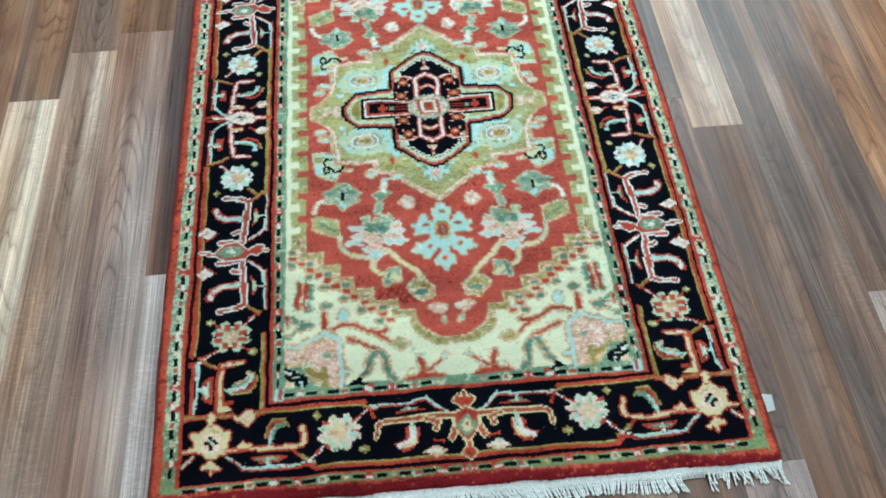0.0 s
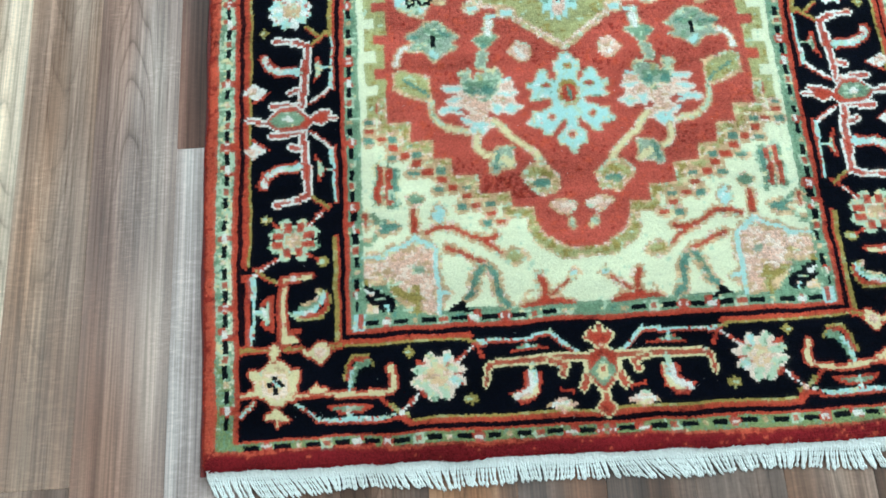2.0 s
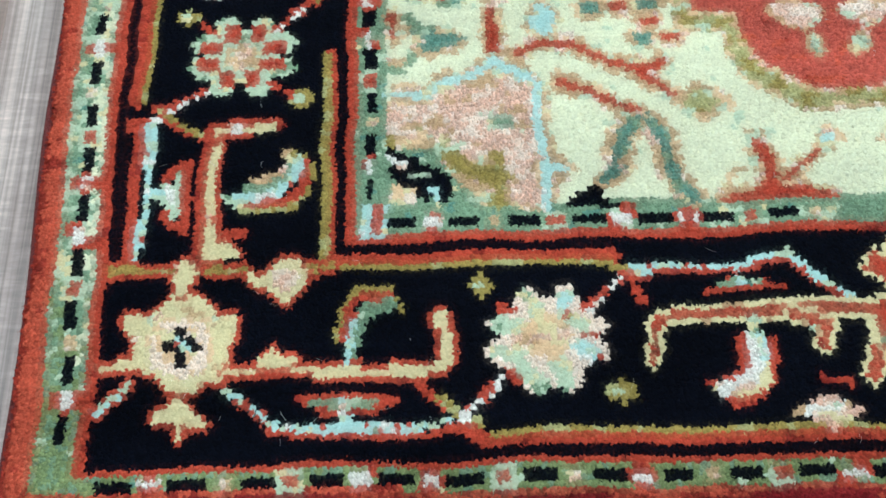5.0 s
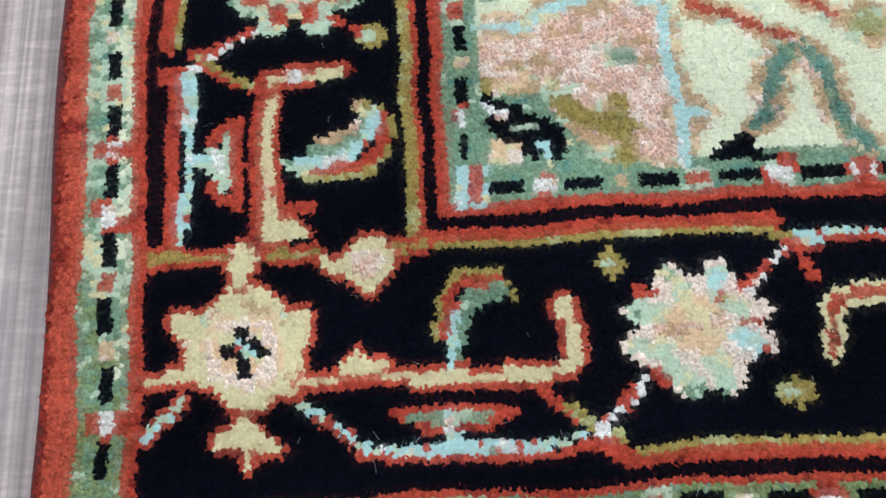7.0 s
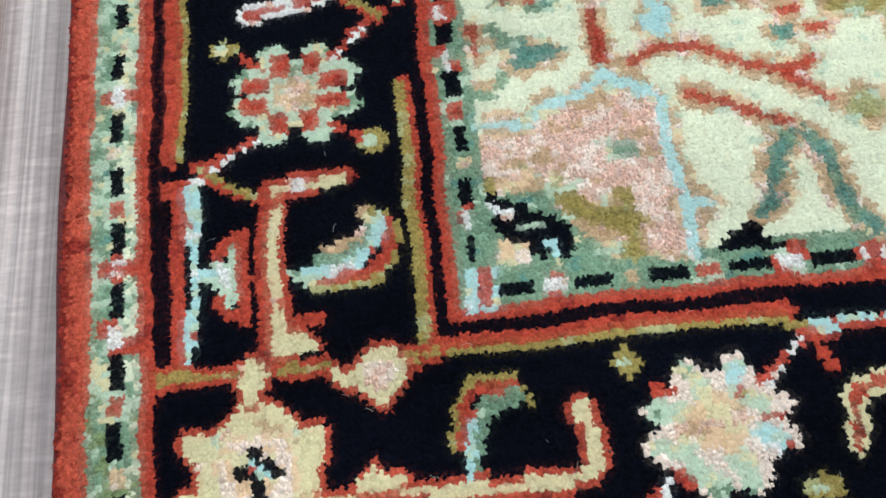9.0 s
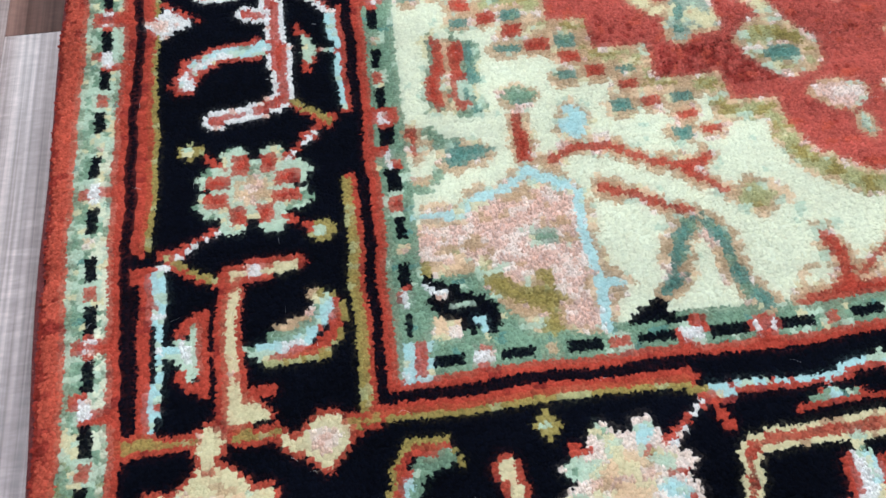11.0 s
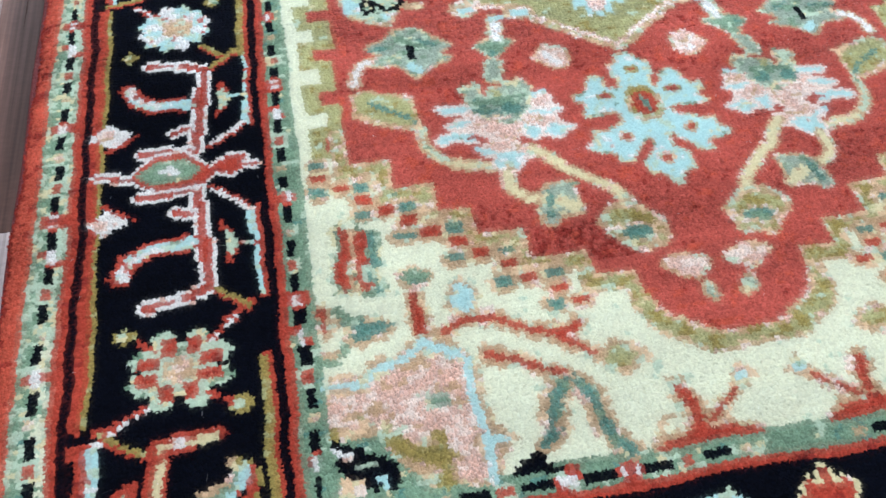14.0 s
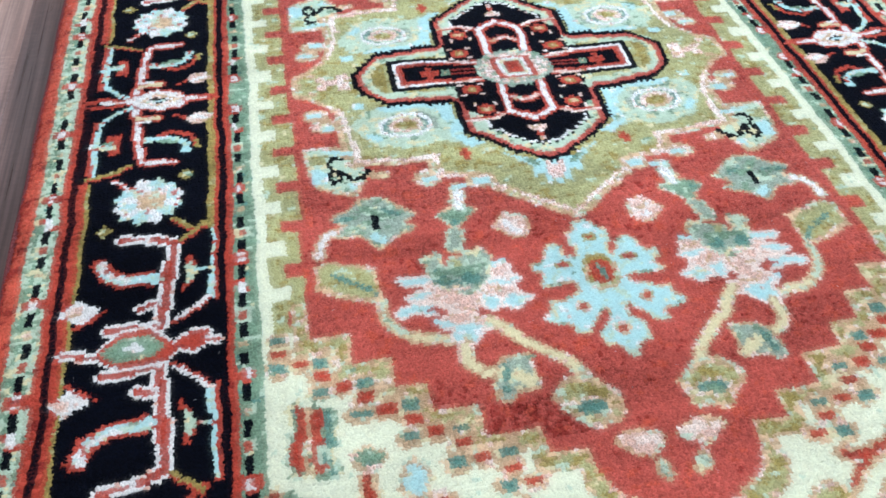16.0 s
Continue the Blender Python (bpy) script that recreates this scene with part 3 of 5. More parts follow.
def spandrel(d):
    """Left half of the ivory end panel: speckled hill, teal streams, red stems and dark tufts."""
    d("D", "-102,106 -95,112 -94,124 -88,133 -80,132", w=5, o="T")
    d("D", "-81,130 -76,122 -76,112 -73,103 -68,99", w=5.4, o="T")
    d("T", "-95,111 -84,128", w=2)
    d("R", "-63,95 -54,99 -44,101 -39,105 -40,111 -43,117 -45,122 -40,123 -36,115 -35,108 -33,103 -17,100 -14,97 -31,96 -47,95")
    d("R", "-32,105 -24,112 -16,118", w=2.5, o="T")
    d("A", "-15,121 -11,122", w=3, o="T")
    d("T", "-45,125 -39,124", w=2)
    d("T", "-59,97 -51,108 -48,109", w=2.5)
    d("G", "-68,141 -60,146 -51,143 -48,137 -58,132 -66,134", o="T")
    d("R", "-115,150 -104,146 -94,139 -86,137", w=3, o="T")
    d("R", "-131,163 -123,168 -109,168 -94,158 -86,156 -76,156", w=3.2, o="T")
    d("R", "-86,154 -76,149 -68,142", w=2.5, o="T")
    d("R", "-89,156 -81,156 -74,158", w=3)
    d("T", "-184,144 -167,144 -156,149 -139,153 -127,151 -124,140 -125,120 -126,94 -149,97 -154,104 -162,111 -166,118 -169,122 -182,123 -185,126")
    d("P", "-183,141 -177,142 -167,142 -162,148 -156,147 -147,148 -140,152 -133,153 -128,150 -125,145 -125,138 -125,128 -127,114 -129,97 -137,97 -139,104 -140,116 -144,120 -154,115 -161,124 -166,132 -172,132 -173,126 -184,127")
    d("V", "-144,136 -138,137 -134,133 -139,129 -143,131")
    d("G", "-182,125 -171,124", w=4.5)
    d("G", "-173,132 -165,133", w=4.5)
    d("G", "-164,124 -160,118 -155,113 -149,110", w=6)
    d("G", "-143,117 -144,112 -143,107 -144,97", w=6)
    d("G", "-138,109 -148,111", w=4)
    d("A", "-185,147 -176,147 -168,146 -164,151 -154,153 -144,158 -140,160", w=3.2)
    d("A", "-141,160 -135,156 -127,151 -124,147", w=4.2)
    d("A", "-124,148 -124,135 -124,122 -125,111 -124,95", w=3.6)
    d("S", "-188,125 -183,122 -170,121 -167,124 -165,118 -161,110 -154,104 -149,96 -191,100")
    d("K", "-182,120 -180,118", w=4.5)
    d("K", "-178,117 -175,116", w=4.5)
    d("K", "-182,112 -175,113 -173,115 -171,112 -166,110 -163,108 -162,104 -163,100 -165,99 -166,103 -169,105 -171,99 -173,100 -172,105 -178,107 -181,110", o="K")
    d("V", "-174,109 -169,109", w=1.8)
    d("W", "-182,117 -180,115 -178,114", w=2.6)
    d("A", "-168,104 -167,100", w=2.2)
    d("H", "-182,106 -173,104 -174,98 -184,99")
    d("A", "-125,112 -118,112 -116,111", w=3)
    d("K", "-115,97 -111,101 -105,105 -102,102 -102,98 -96,96 -97,94")
    d("D", "-176,176 -168,177 -161,174 -154,171 -158,168 -164,166 -170,166 -173,168 -169,170 -166,172 -173,174")
    d("S", "-176,182 -172,178 -168,176", w=3.5)
    d("S", "-174,164 -178,161", w=3.5)
    d("S", "-182,158 -178,157", w=4)
    d("T", "-182,162 -178,163", w=4)
    d("R", "-142,184 -141,175 -141,166", w=4.5, o="T")
    d("S", "-146,197 -139,200 -131,194 -137,189 -145,191", o="T")
    d("A", "-120,186 -116,182 -119,175 -122,179", w=4.5, o="T")
    d("R", "-171,228 -164,226 -166,217 -169,192 -172,189 -173,196 -173,207 -170,216")
    d("R", "-163,226 -157,222 -160,209 -154,206 -161,204 -161,195 -154,194 -163,190 -165,197 -163,213")
    d("T", "-164,225 -167,192", w=2)
    d("D", "-172,226 -171,224", w=2)
    d("D", "-156,221 -156,203", w=2)
    d("D", "-159,199 -156,189", w=2)
    d("R", "-182,184 -181,174", w=2.5, o="T")

def field_half(d):
    """Left half of the red field's flowers."""
    d("W", "-135,341 -143,339 -149,331 -150,323", w=3, o="T")
    d("T", "-153,316 -143,319 -137,315 -129,313 -119,309 -120,294 -119,285 -127,284 -136,287 -144,291 -154,297")
    d("Y", "-152,314 -143,316 -137,313 -129,310 -122,304 -123,294 -122,288 -129,288 -135,291 -143,295 -152,300")
    d("D", "-145,307 -133,299 -123,290", w=2.2)
    d("M", "-121,285 -121,272 -118,266 -109,258 -89,254", w=3.4, o="T")
    d("C", "-111,259 -89,254", w=2.5)
    d("V", "-142,352 -132,355 -123,363 -114,365 -107,362 -101,355 -93,349 -102,341 -95,336 -104,333 -112,328 -116,323 -123,332 -128,337 -138,336 -134,345", o="T")
    d("D", "-138,349 -126,351", w=3.2)
    d("D", "-110,355 -102,349", w=3.2)
    d("A", "-119,334 -113,328", w=4)
    d("S", "-122,358 -109,348", w=5)
    d("K", "-116,348 -116,340", w=4)
    d("W", "-65,366 -67,353", w=4.5, o="M")
    d("S", "-80,344 -70,349 -57,345 -66,337 -71,332", o="M")
    d("V", "-72,329 -75,317", w=6, o="M")
    d("P", "-50,330 -41,338 -33,336 -31,328 -36,319 -42,320", o="T")
    d("W", "-42,332 -38,323", w=4)
    bouquet(d)
    d("C", "-66,262 -60,255 -54,246 -48,242 -40,234 -33,227 -30,220", w=4, o="T")
    d("C", "-83,250 -84,240 -80,233 -72,229", w=3.6, o="T")
    d("V", "-70,234 -64,237 -52,235 -55,230 -52,218 -60,219 -66,218 -70,213 -75,216", o="T")
    d("C", "-63,226 -56,221", w=6.5)
    d("D", "-67,232 -70,219", w=3)
    d("G", "-47,209 -39,219 -25,217 -17,209 -19,195 -32,192 -40,198", o="M")
    d("D", "-39,203 -32,207 -23,204 -23,200 -34,198")
    d("P", "-26,183 -17,187 -9,184 -3,182 -13,174 -20,177", o="T")
    d("Q", "-17,182 -9,182", w=3)
    d("V", "-12,171 -8,166 -6,160 -12,162", o="T")
    d("M", "-11,168 -8,163", w=2)
    

def bouquet(d):
    """Ragged flower of the field: sage crown with two dark eyes, rose petals and aqua tips."""
    d("P", "-92,297 -90,290 -77,284 -66,288 -58,299 -50,301 -49,293 -52,288 -48,277 -55,272 -65,272 -74,271 -78,266 -66,264 -66,259 -74,256 -88,261 -96,266 -87,268 -87,276 -96,281 -98,288", o="Q")
    for tip in ("-109,297 -98,298 -92,297 -94,293 -106,294", "-108,286 -98,289 -94,287 -100,284 -108,283", "-114,276 -102,280 -92,277 -92,271 -103,274 -113,272",
                "-61,289 -45,290 -52,285", "-54,278 -42,275 -52,269 -58,273", "-69,280 -59,277 -62,269 -68,272", "-86,261 -79,263 -72,259 -76,252 -83,248 -88,253"):
        d("A", tip, o="Q")
    d("A", "-95,266 -87,263", w=3)
    d("A", "-60,300 -51,302", w=3)
    d("Q", "-100,279 -92,281 -84,272", w=3)
    d("F", "-98,275 -93,278 -87,273 -89,270")
    d("F", "-74,270 -69,272 -65,269")
    d("V", "-92,305 -94,311 -86,314 -86,306 -82,301 -79,308 -71,309 -62,314 -58,307 -60,302 -63,292 -68,286 -77,284 -88,290 -90,296", o="M")
    d("M", "-71,313 -63,312", w=3.4)
    d("M", "-93,311 -88,311", w=3)
    d("S", "-88,300 -78,299 -66,299", w=4)
    d("D", "-88,295 -84,293", w=6.8)
    d("D", "-72,294 -68,293", w=6.8)
    d("Y", "-78,307 -75,303", w=3.5)
    d("G", "-82,288 -75,287", w=3)

def hook(d):
    """Dark scroll on pale patches at the medallion's corner."""
    d("T", "-151,417 -129,415 -126,400 -112,391 -116,381 -124,367 -135,371 -148,378 -152,393")
    d("M", "-149,414 -131,412 -129,399 -115,389 -118,382 -125,371 -134,374 -147,381 -150,394")
    d("A", "-149,396 -139,394 -141,381 -149,381")
    d("A", "-143,412 -129,412 -132,406")
    d("Y", "-151,408 -139,407 -140,399 -150,400")
    d("A", "-128,381 -120,380 -125,373")
    d("T", "-113,390 -102,387 -103,382 -114,382")
    d("K", "-129,403 -136,404 -139,399 -136,393 -131,393 -128,389 -124,383 -118,384 -114,390", w=2.8)
    d("K", "-132,392 -131,385 -136,382 -139,386 -138,390", w=2.8)

def step_square(d, x, y):
    for letter, dx, dy in (("D", 0, 0), ("R", 0.5, -8), ("D", -3, -17), ("R", 9, -16)):
        d.disc("T", x + dx, y + dy, 6, 5)
        d.rect(letter, x + dx - 4.1, y + dy - 2.6, x + dx + 4.1, y + dy + 2.6)

def guard(d, x0, y0, x1, y1, period, width, big, first=0.5):
    """Black dashes and small red flowers along a guard stripe."""
    length = math.hypot(x1 - x0, y1 - y0)
    ux, uy = (x1 - x0) / length, (y1 - y0) / length
    def bar(letter, s, half_long, half_wide, off=0.0):
        cx, cy = x0 + ux * s - uy * off, y0 + uy * s + ux * off
        hx, hy = abs(ux) * half_long + abs(uy) * half_wide, abs(uy) * half_long + abs(ux) * half_wide
        d.rect(letter, cx - hx, cy - hy, cx + hx, cy + hy)
    for k in range(int(length / period)):
        s = (k + first) * period
        bar("K", s, period * 0.24, width)
        s += period / 2
        kind = k % 7
        if kind in (1, 6):
            bar("T", s, 2.1, 2.1)
        elif kind == 2:
            bar("M", s, 4.6, width + 1.6); bar("R", s, 3.1, max(width, 2.2))
        elif kind == 3:
            bar("R", s + 3, 2.1, width + 1, big * 0.5); bar("R", s - 3, 2.1, width + 1, -big * 0.3); bar("W", s, 4.2, 1.1)
        elif kind == 4:
            bar("R", s, 3.4, big); bar("R", s, 5.2, width); bar("W", s, 3.1, width); bar("R", s, 1.1, 1.1)
        elif kind == 5:
            bar("M", s, 4.6, width + 1.6); bar("R", s, 2.6, max(width, 2.2))
        else:
            bar("R", s, 2.6, big); bar("R", s, 4.4, width); bar("W", s, 3.1, 1.1)

def weave():
    """Fills the chart: stripes first, then the motifs."""
    dye("E", KX < 1e9)
    low = -6.0 - 5.0 * (KX + 300) / 600
    high = 2 * RUG_MID - low
    def frame_in(letter, x, y, tilt=False):
        lo = y if not tilt else low
        hi = 2 * RUG_MID - y if not tilt else high
        dye(letter, (abs(KX) < x) & (KY > lo) & (KY < hi))
    def zone_in(k, x, y):
        ZONE[(abs(KX) < x) & (KY > y) & (KY < 2 * RUG_MID - y)] = k
    for k, x, y in ((1, 305, -8), (2, 291, -1), (3, 196, 86), (4, 184, 97)):
        zone_in(k, x, y)
    ZONE[(ZONE == 4) & (KY > RUG_MID)] = 5
    frame_in("S", 305, 0, tilt=True)
    g = np.random.default_rng(3)
    away = RUG_MID - abs(KY - RUG_MID)
    pale = (abs(KX) < 305) & (abs(KX) > 290) & (g.random(KX.shape) < np.clip((away - 25) / 60, 0, 1) * np.where(abs(KX) < 299, 0.85, 0.45))
    dye("M", pale & (away > 2))
    dye("I", pale & (abs(KX) < 295.5) & (away < 190) & (g.random(KX.shape) < 0.5))
    moss = (abs(KX) < 305) & (away < 75) & (g.random(KX.shape) < 0.75 - away / 110) & (CHART == DYE_ORDER.index("S"))
    dye("L", moss)
    frame_in("R", 291, -1); frame_in("K", 287, 2)
    frame_in("K", 202.5, 78.5)
    frame_in("R", 200.3, 82); frame_in("S", 196, 86); frame_in("I", 184, 97)
    sides = [Painter(mx, my) for my in (-1, 1) for mx in (-1, 1)]
    for d in sides:
        for x, a, b in ((-281, 143, 405), (-206, 73, 166), (-206, 357, 484)):   # gold and red lines along the sides
            d("R", f"{x},{a} {x},{b}", w=4.4)
            gold = x + (2.0 if x < -250 else -2.0)
            d("G", f"{gold},{a} {gold},{b}", w=2.4)
        for y, a, b in ((9, -153, 0), (75.0, -206, -101)):                          # and across the ends
            d("R", f"{a},{y} {b},{y}", w=4.4)
            gold = y + (2.4 if y < 50 else -2.4)
            d("G", f"{a},{gold} {b},{gold}", w=2.4)
        guard(d, -296, 6, -296, 484, 20.5, 2.6, 5.2)
        guard(d, -190.5, 94.25, -193, 484, 19.5, 2.1, 4.2)
        guard(d, -290, -3.5, 0, -5.0, 23.6, 1.9, 4.2, 0.6)
        guard(d, -186, 90, 0, 90, 24, 2.1, 4.2, 0.25)
        d.rect("A", -194, 83, -183, 98); d.rect("R", -190.2, 86, -185.8, 98.5)
        # comb of gold teeth with ivory centres
        d.rect("I", -184, 262, -178, 484)
        d.rect("Y", -179, 272, -156, 484)
        for k in range(8):
            y = 500 - 33.6 * k - 33.6 / 2
            if y > 268:
                d.rect("F", -171, y - 5, -150, y + 5)
                d.rect("I", -181, y + 11.5, -168, y + 22)
    # the red field with its stepped gold edge
    half = [(-160, 275), (-160, 265), (-140, 265), (-140, 247), (-122, 247), (-122, 230), (-105, 230), (-105, 213), (-83, 213), (-83, 195), (-58, 195), (-58, 181),
            (-40, 181), (-39, 168), (-34, 158), (-25, 152), (-14, 145), (0, 143)]
    def both(pts, dx=0, dy=0):
        left = [(x - dx, y - dy) for x, y in pts[:-1]] + [(0, pts[-1][1] - dy)]
        return left + [(-x, y) for x, y in left[-2::-1]]
    top = [(157, RUG_MID), (-157, RUG_MID)]
    field = inside(top + both(half))
    edge = inside([(168, 290), (-168, 290)] + both(half, 8, 10))
    ZONE[edge | edge[::-1] | (abs(KX) < 184) & (abs(KY - RUG_MID) < RUG_MID - 265)] = 6
    for m, letter in ((edge, "G"), (field, "F")):
        dye(letter, m)
        dye(letter, m[::-1])
    madder = field & (KY > 190) & (KY < 212) & (KX > -84) & (KX < -30) & (KX < -36 - 0.9 * (KY - 212))
    dye("B", madder & (np.random.default_rng(77).random(KX.shape) < 0.38))
    for d in sides:
        for k in range(-2, 5):
            if -136 + 19.8 * k < -60:
                step_square(d, -136 + 19.8 * k, 235 - 16.4 * k)
        spandrel(d)
        field_half(d)
        corner_star(d); corner_bits(d)
        border_stem(d); border_cross_half(d)
        border_panel_two(d)
    for mx in (-1, 1):
        for my in (-1, 1):
            d = Painter(mx, my)
            flip = Painter(mx, my)
            flip.at = lambda x, y, d=d: d.at(x, 2 * 276 - y)   # upper half of each border cross
            border_cross_half(flip)
            border_cross_eye(d)
            bottom_unit(d)
    for mx in (-1, 1):
        middle_eye(Painter(mx, 1, 0, -4.5))
    for my in (-1, 1):
        d = Painter(1, my)
        bottom_cross(d)
        star_flower(d)
    medallion()

STAR_SIDE = ("2,317 0,325 -5,325 -8,319 -12,317 -13,310 -10,304 -10,298 -15,301 -15,305 -18,310 -23,310 -28,305 -27,300 -37,297 -37,292 -30,288 -36,284 -32,279 -25,281 -15,279 "
             "-15,275 -24,271 -29,269 -35,271 -33,266 -40,259 -33,254 -27,253 -25,246 -19,245 -16,251 -11,256 -7,260 -6,253 -13,245 -13,235 -6,236 -3,231 2,227")

def star_flower(d):
    """A pale aqua snowflake of eight forked lobes round a gold and red eye."""
    whole = np.zeros(KX.shape, bool)
    for side in (d, Painter(-d.mx, d.my)):
        whole |= inside([side.at(*map(float, q.split(","))) for q in STAR_SIDE.split()])
    dye("M", whole); dye("A", shrink(whole))
    for side in (d, Painter(-d.mx, d.my)):
        for x, y in ((0, 311), (-19, 294), (-18, 264), (0, 246)):
            side.disc("G", x, y, 4.6, 3.2)
            side.disc("R", x, y, 2.6, 1.6)
        for x, y in ((-31, 297), (-33, 261), (-22, 248), (-9, 237), (-20, 306)):
            side.rect("M", x - 2, y - 1, x + 2, y + 1)
    d.disc("G", 0, 285, 10.5, 14)
    d.disc("Y", 0, 280, 8.5, 7)
    d.disc("R", 0, 285, 7, 10)
    d("D", "-1,290 1,280", w=3)

def quarter(pts):
    """Closes a quarter outline over both of the rug's axes."""
    left = [(x, y) for x, y in pts]
    low = left + [(-x, y) for x, y in left[::-1]]
    return low + [(x, 2 * RUG_MID - y) for x, y in low[::-1]]

def medallion():
    """The gold medallion with its dark cross."""
    ground = inside(quarter([(-154, 483), (-153, 472), (-141, 465), (-133, 456), (-128, 439), (-127, 394), (-79, 392), (-76, 376), (-48, 374), (-44, 361), (-21, 343), (-2, 327)]))
    ZONE[ground] = 7
    dye("T", ground); dye("Y", shrink(ground, 2))
    corners = [Painter(mx, my) for my in (-1, 1) for mx in (-1, 1)]
    for d in corners:
        d("P", "-127,452 -121,430 -120,399 -84,396 -72,397 -70,377 -50,373 -41,366 -21,350 0,333", w=3)
        d("Q", "-126,450 -121,428 -120,402", w=2.4)
        d("Q", "-82,396 -73,396", w=2.4)
        d("M", "-120,434 -110,451 -52,450 -52,408 -66,410 -84,405 -106,411")
        d("A", "-106,453 -52,450 -50,412 -38,405 -46,402 -57,412 -60,438 -70,446 -94,446")
        d("V", "-74,440 -66,434 -66,424", w=5)
        d("A", "-108,424 -104,418", w=5)
        d.disc("W", -85, 430, 18, 13); d.disc("D", -85, 430, 15, 10); d.disc("M", -85, 430, 12.5, 10.5); d.disc("P", -85, 430, 12, 8); d.disc("T", -85, 430, 9.5, 5.4); d.disc("G", -85, 430, 7, 4)
        d("A", "-30,394 -22,384 -15,376 -17,368 -9,370 -7,360 -2,364 0,352 0,380 -14,383")
        d("P", "-4,378 -2,366", w=5); d("S", "-18,383 -12,378", w=4)
        d.rect("R", -54.2, 389, -49.8, 402); d.rect("R", -57, 393.5, -47.5, 398.2)
        hook(d)
        for x, y in ((-142, 448), (-136, 437), (-80, 377), (-49, 370)):
            d.disc("T", x, y, 9, 7)
        for x, y in ((-143, 448), (-134, 435), (-114, 455), (-79, 376), (-63, 366), (-49, 369), (-126, 408)):
            d.rect("A", x - 4.5, y - 3, x + 4.5, y + 3)
        d.disc("P", -120, 478, 4, 5); d.disc("P", -128, 483, 5, 4); d.disc("Q", -122, 484, 2.4, 3); d.disc("P", -135, 479, 3, 3); d.disc("T", -141, 474, 4, 3)
        d("W", "-65,361 -66,349", w=5, o="M")
    arm = inside(quarter([(-113, 483), (-113, 476), (-108, 467), (-93, 453), (-68, 449), (-40, 448)]))
    body = inside(quarter([(-51, 449), (-50, 416), (-8, 382), (0, 380)]))
    both = arm | body
    teeth = (np.indices(KX.shape)[1] % 2) == 0
    fang = (np.indices(KX.shape)[0] % 2) == 0
    dye("K", both | grow(both) & teeth & fang); dye("F", shrink(both, 2)); dye("B", shrink(both, 4)); dye("M", shrink(both, 4) & ~(shrink(both, 5) & teeth) | shrink(both, 5))
    inside_arm = shrink(both, 7) & (abs(KX) > 52)
    dye("Y", inside_arm); dye("G", inside_arm & (abs(KX) < 102) & (abs(KX) > 90)); dye("V", inside_arm & (abs(KX) > 101))
    heart = shrink(body, 7)
    dye("K", heart & teeth | shrink(heart, 1)); dye("W", shrink(heart, 1) & (teeth | fang)); dye("K", shrink(heart, 2))
    bar = inside(quarter([(-87, 483), (-87, 465), (-40, 465)]))
    dye("K", bar); dye("W", shrink(bar, 2)); dye("R", shrink(bar, 3)); dye("K", shrink(bar, 5))
    dye("K", inside(quarter([(-48, 467), (-47, 440), (-20, 425)])) & shrink(body, 3))
    for d in corners:
        d.rect("R", -66, 479, -54, 487); d.rect("R", -62, 475, -58, 491); d.rect("S", -53, 480, -46, 487); d.rect("T", -51, 482, -48, 485)
        d("R", "-47,472 -20,474", w=5); d("P", "-47,471 -20,473", w=2.2); d("B", "-45,481 -20,481", w=3)
        for x, y in ((-35, 461), (-30, 438)):
            d("K", f"{x - 11},{y} {x},{y + 10} {x + 11},{y} {x},{y - 10}")
            for ax, ay in ((-7, 6), (7, 6), (-7, -6), (7, -6)):
                d.rect("P", x + ax - 1.1, y + ay - 1.1, x + ax + 1.1, y + ay + 1.1)
            d.disc("R", x, y, 6.6, 5.2); d.disc("G", x, y, 3.6, 3); d.disc("H", x, y, 1.6, 1.6)
        d("R", "-44,428 -28,428 -16,433", w=4); d("P", "-44,427 -28,427 -18,431", w=2.2)
        d("R", "-13.5,464 -14.5,434 0,424", w=8); d("W", "-13.5,464 -14.5,434 0,424", w=3)
        d("R", "-9,450 -4,446 0,444", w=5.4); d("P", "-8,449 -4,446 0,445", w=2.4)
        d("P", "-4,415 0,411 0,402", w=4); d("R", "-1,409 0,405", w=3)
    d = corners[-1]
    d.disc("V", 0, 483, 26, 22); d.disc("P", 0, 483, 24, 20)
    g = np.random.default_rng(12)
    dye("V", (((KX) / 27) ** 2 + ((KY - 483) / 23) ** 2 < 1) & (g.random(KX.shape) < 0.4))
    for letter, a, b in (("R", 14, 14), ("W", 10.4, 10.6), ("M", 9, 9), ("R", 7, 7.4)):
        d.rect(letter, -a, 483 - b, a, 483 + b)

def clumps(g):
    """Even chances from 0 to 1 that neighbours share, so that yarns change in small clumps."""
    m = g.random(CHART.shape)
    w = np.pad(m, 1, mode='edge')
    m = 1.2 * m + w[1:-1, :-2] + w[1:-1, 2:] + 0.6 * (w[:-2, 1:-1] + w[2:, 1:-1]) + 0.5 * w[:-2, :-2]
    return (np.argsort(np.argsort(m, None)) / m.size).reshape(m.shape)

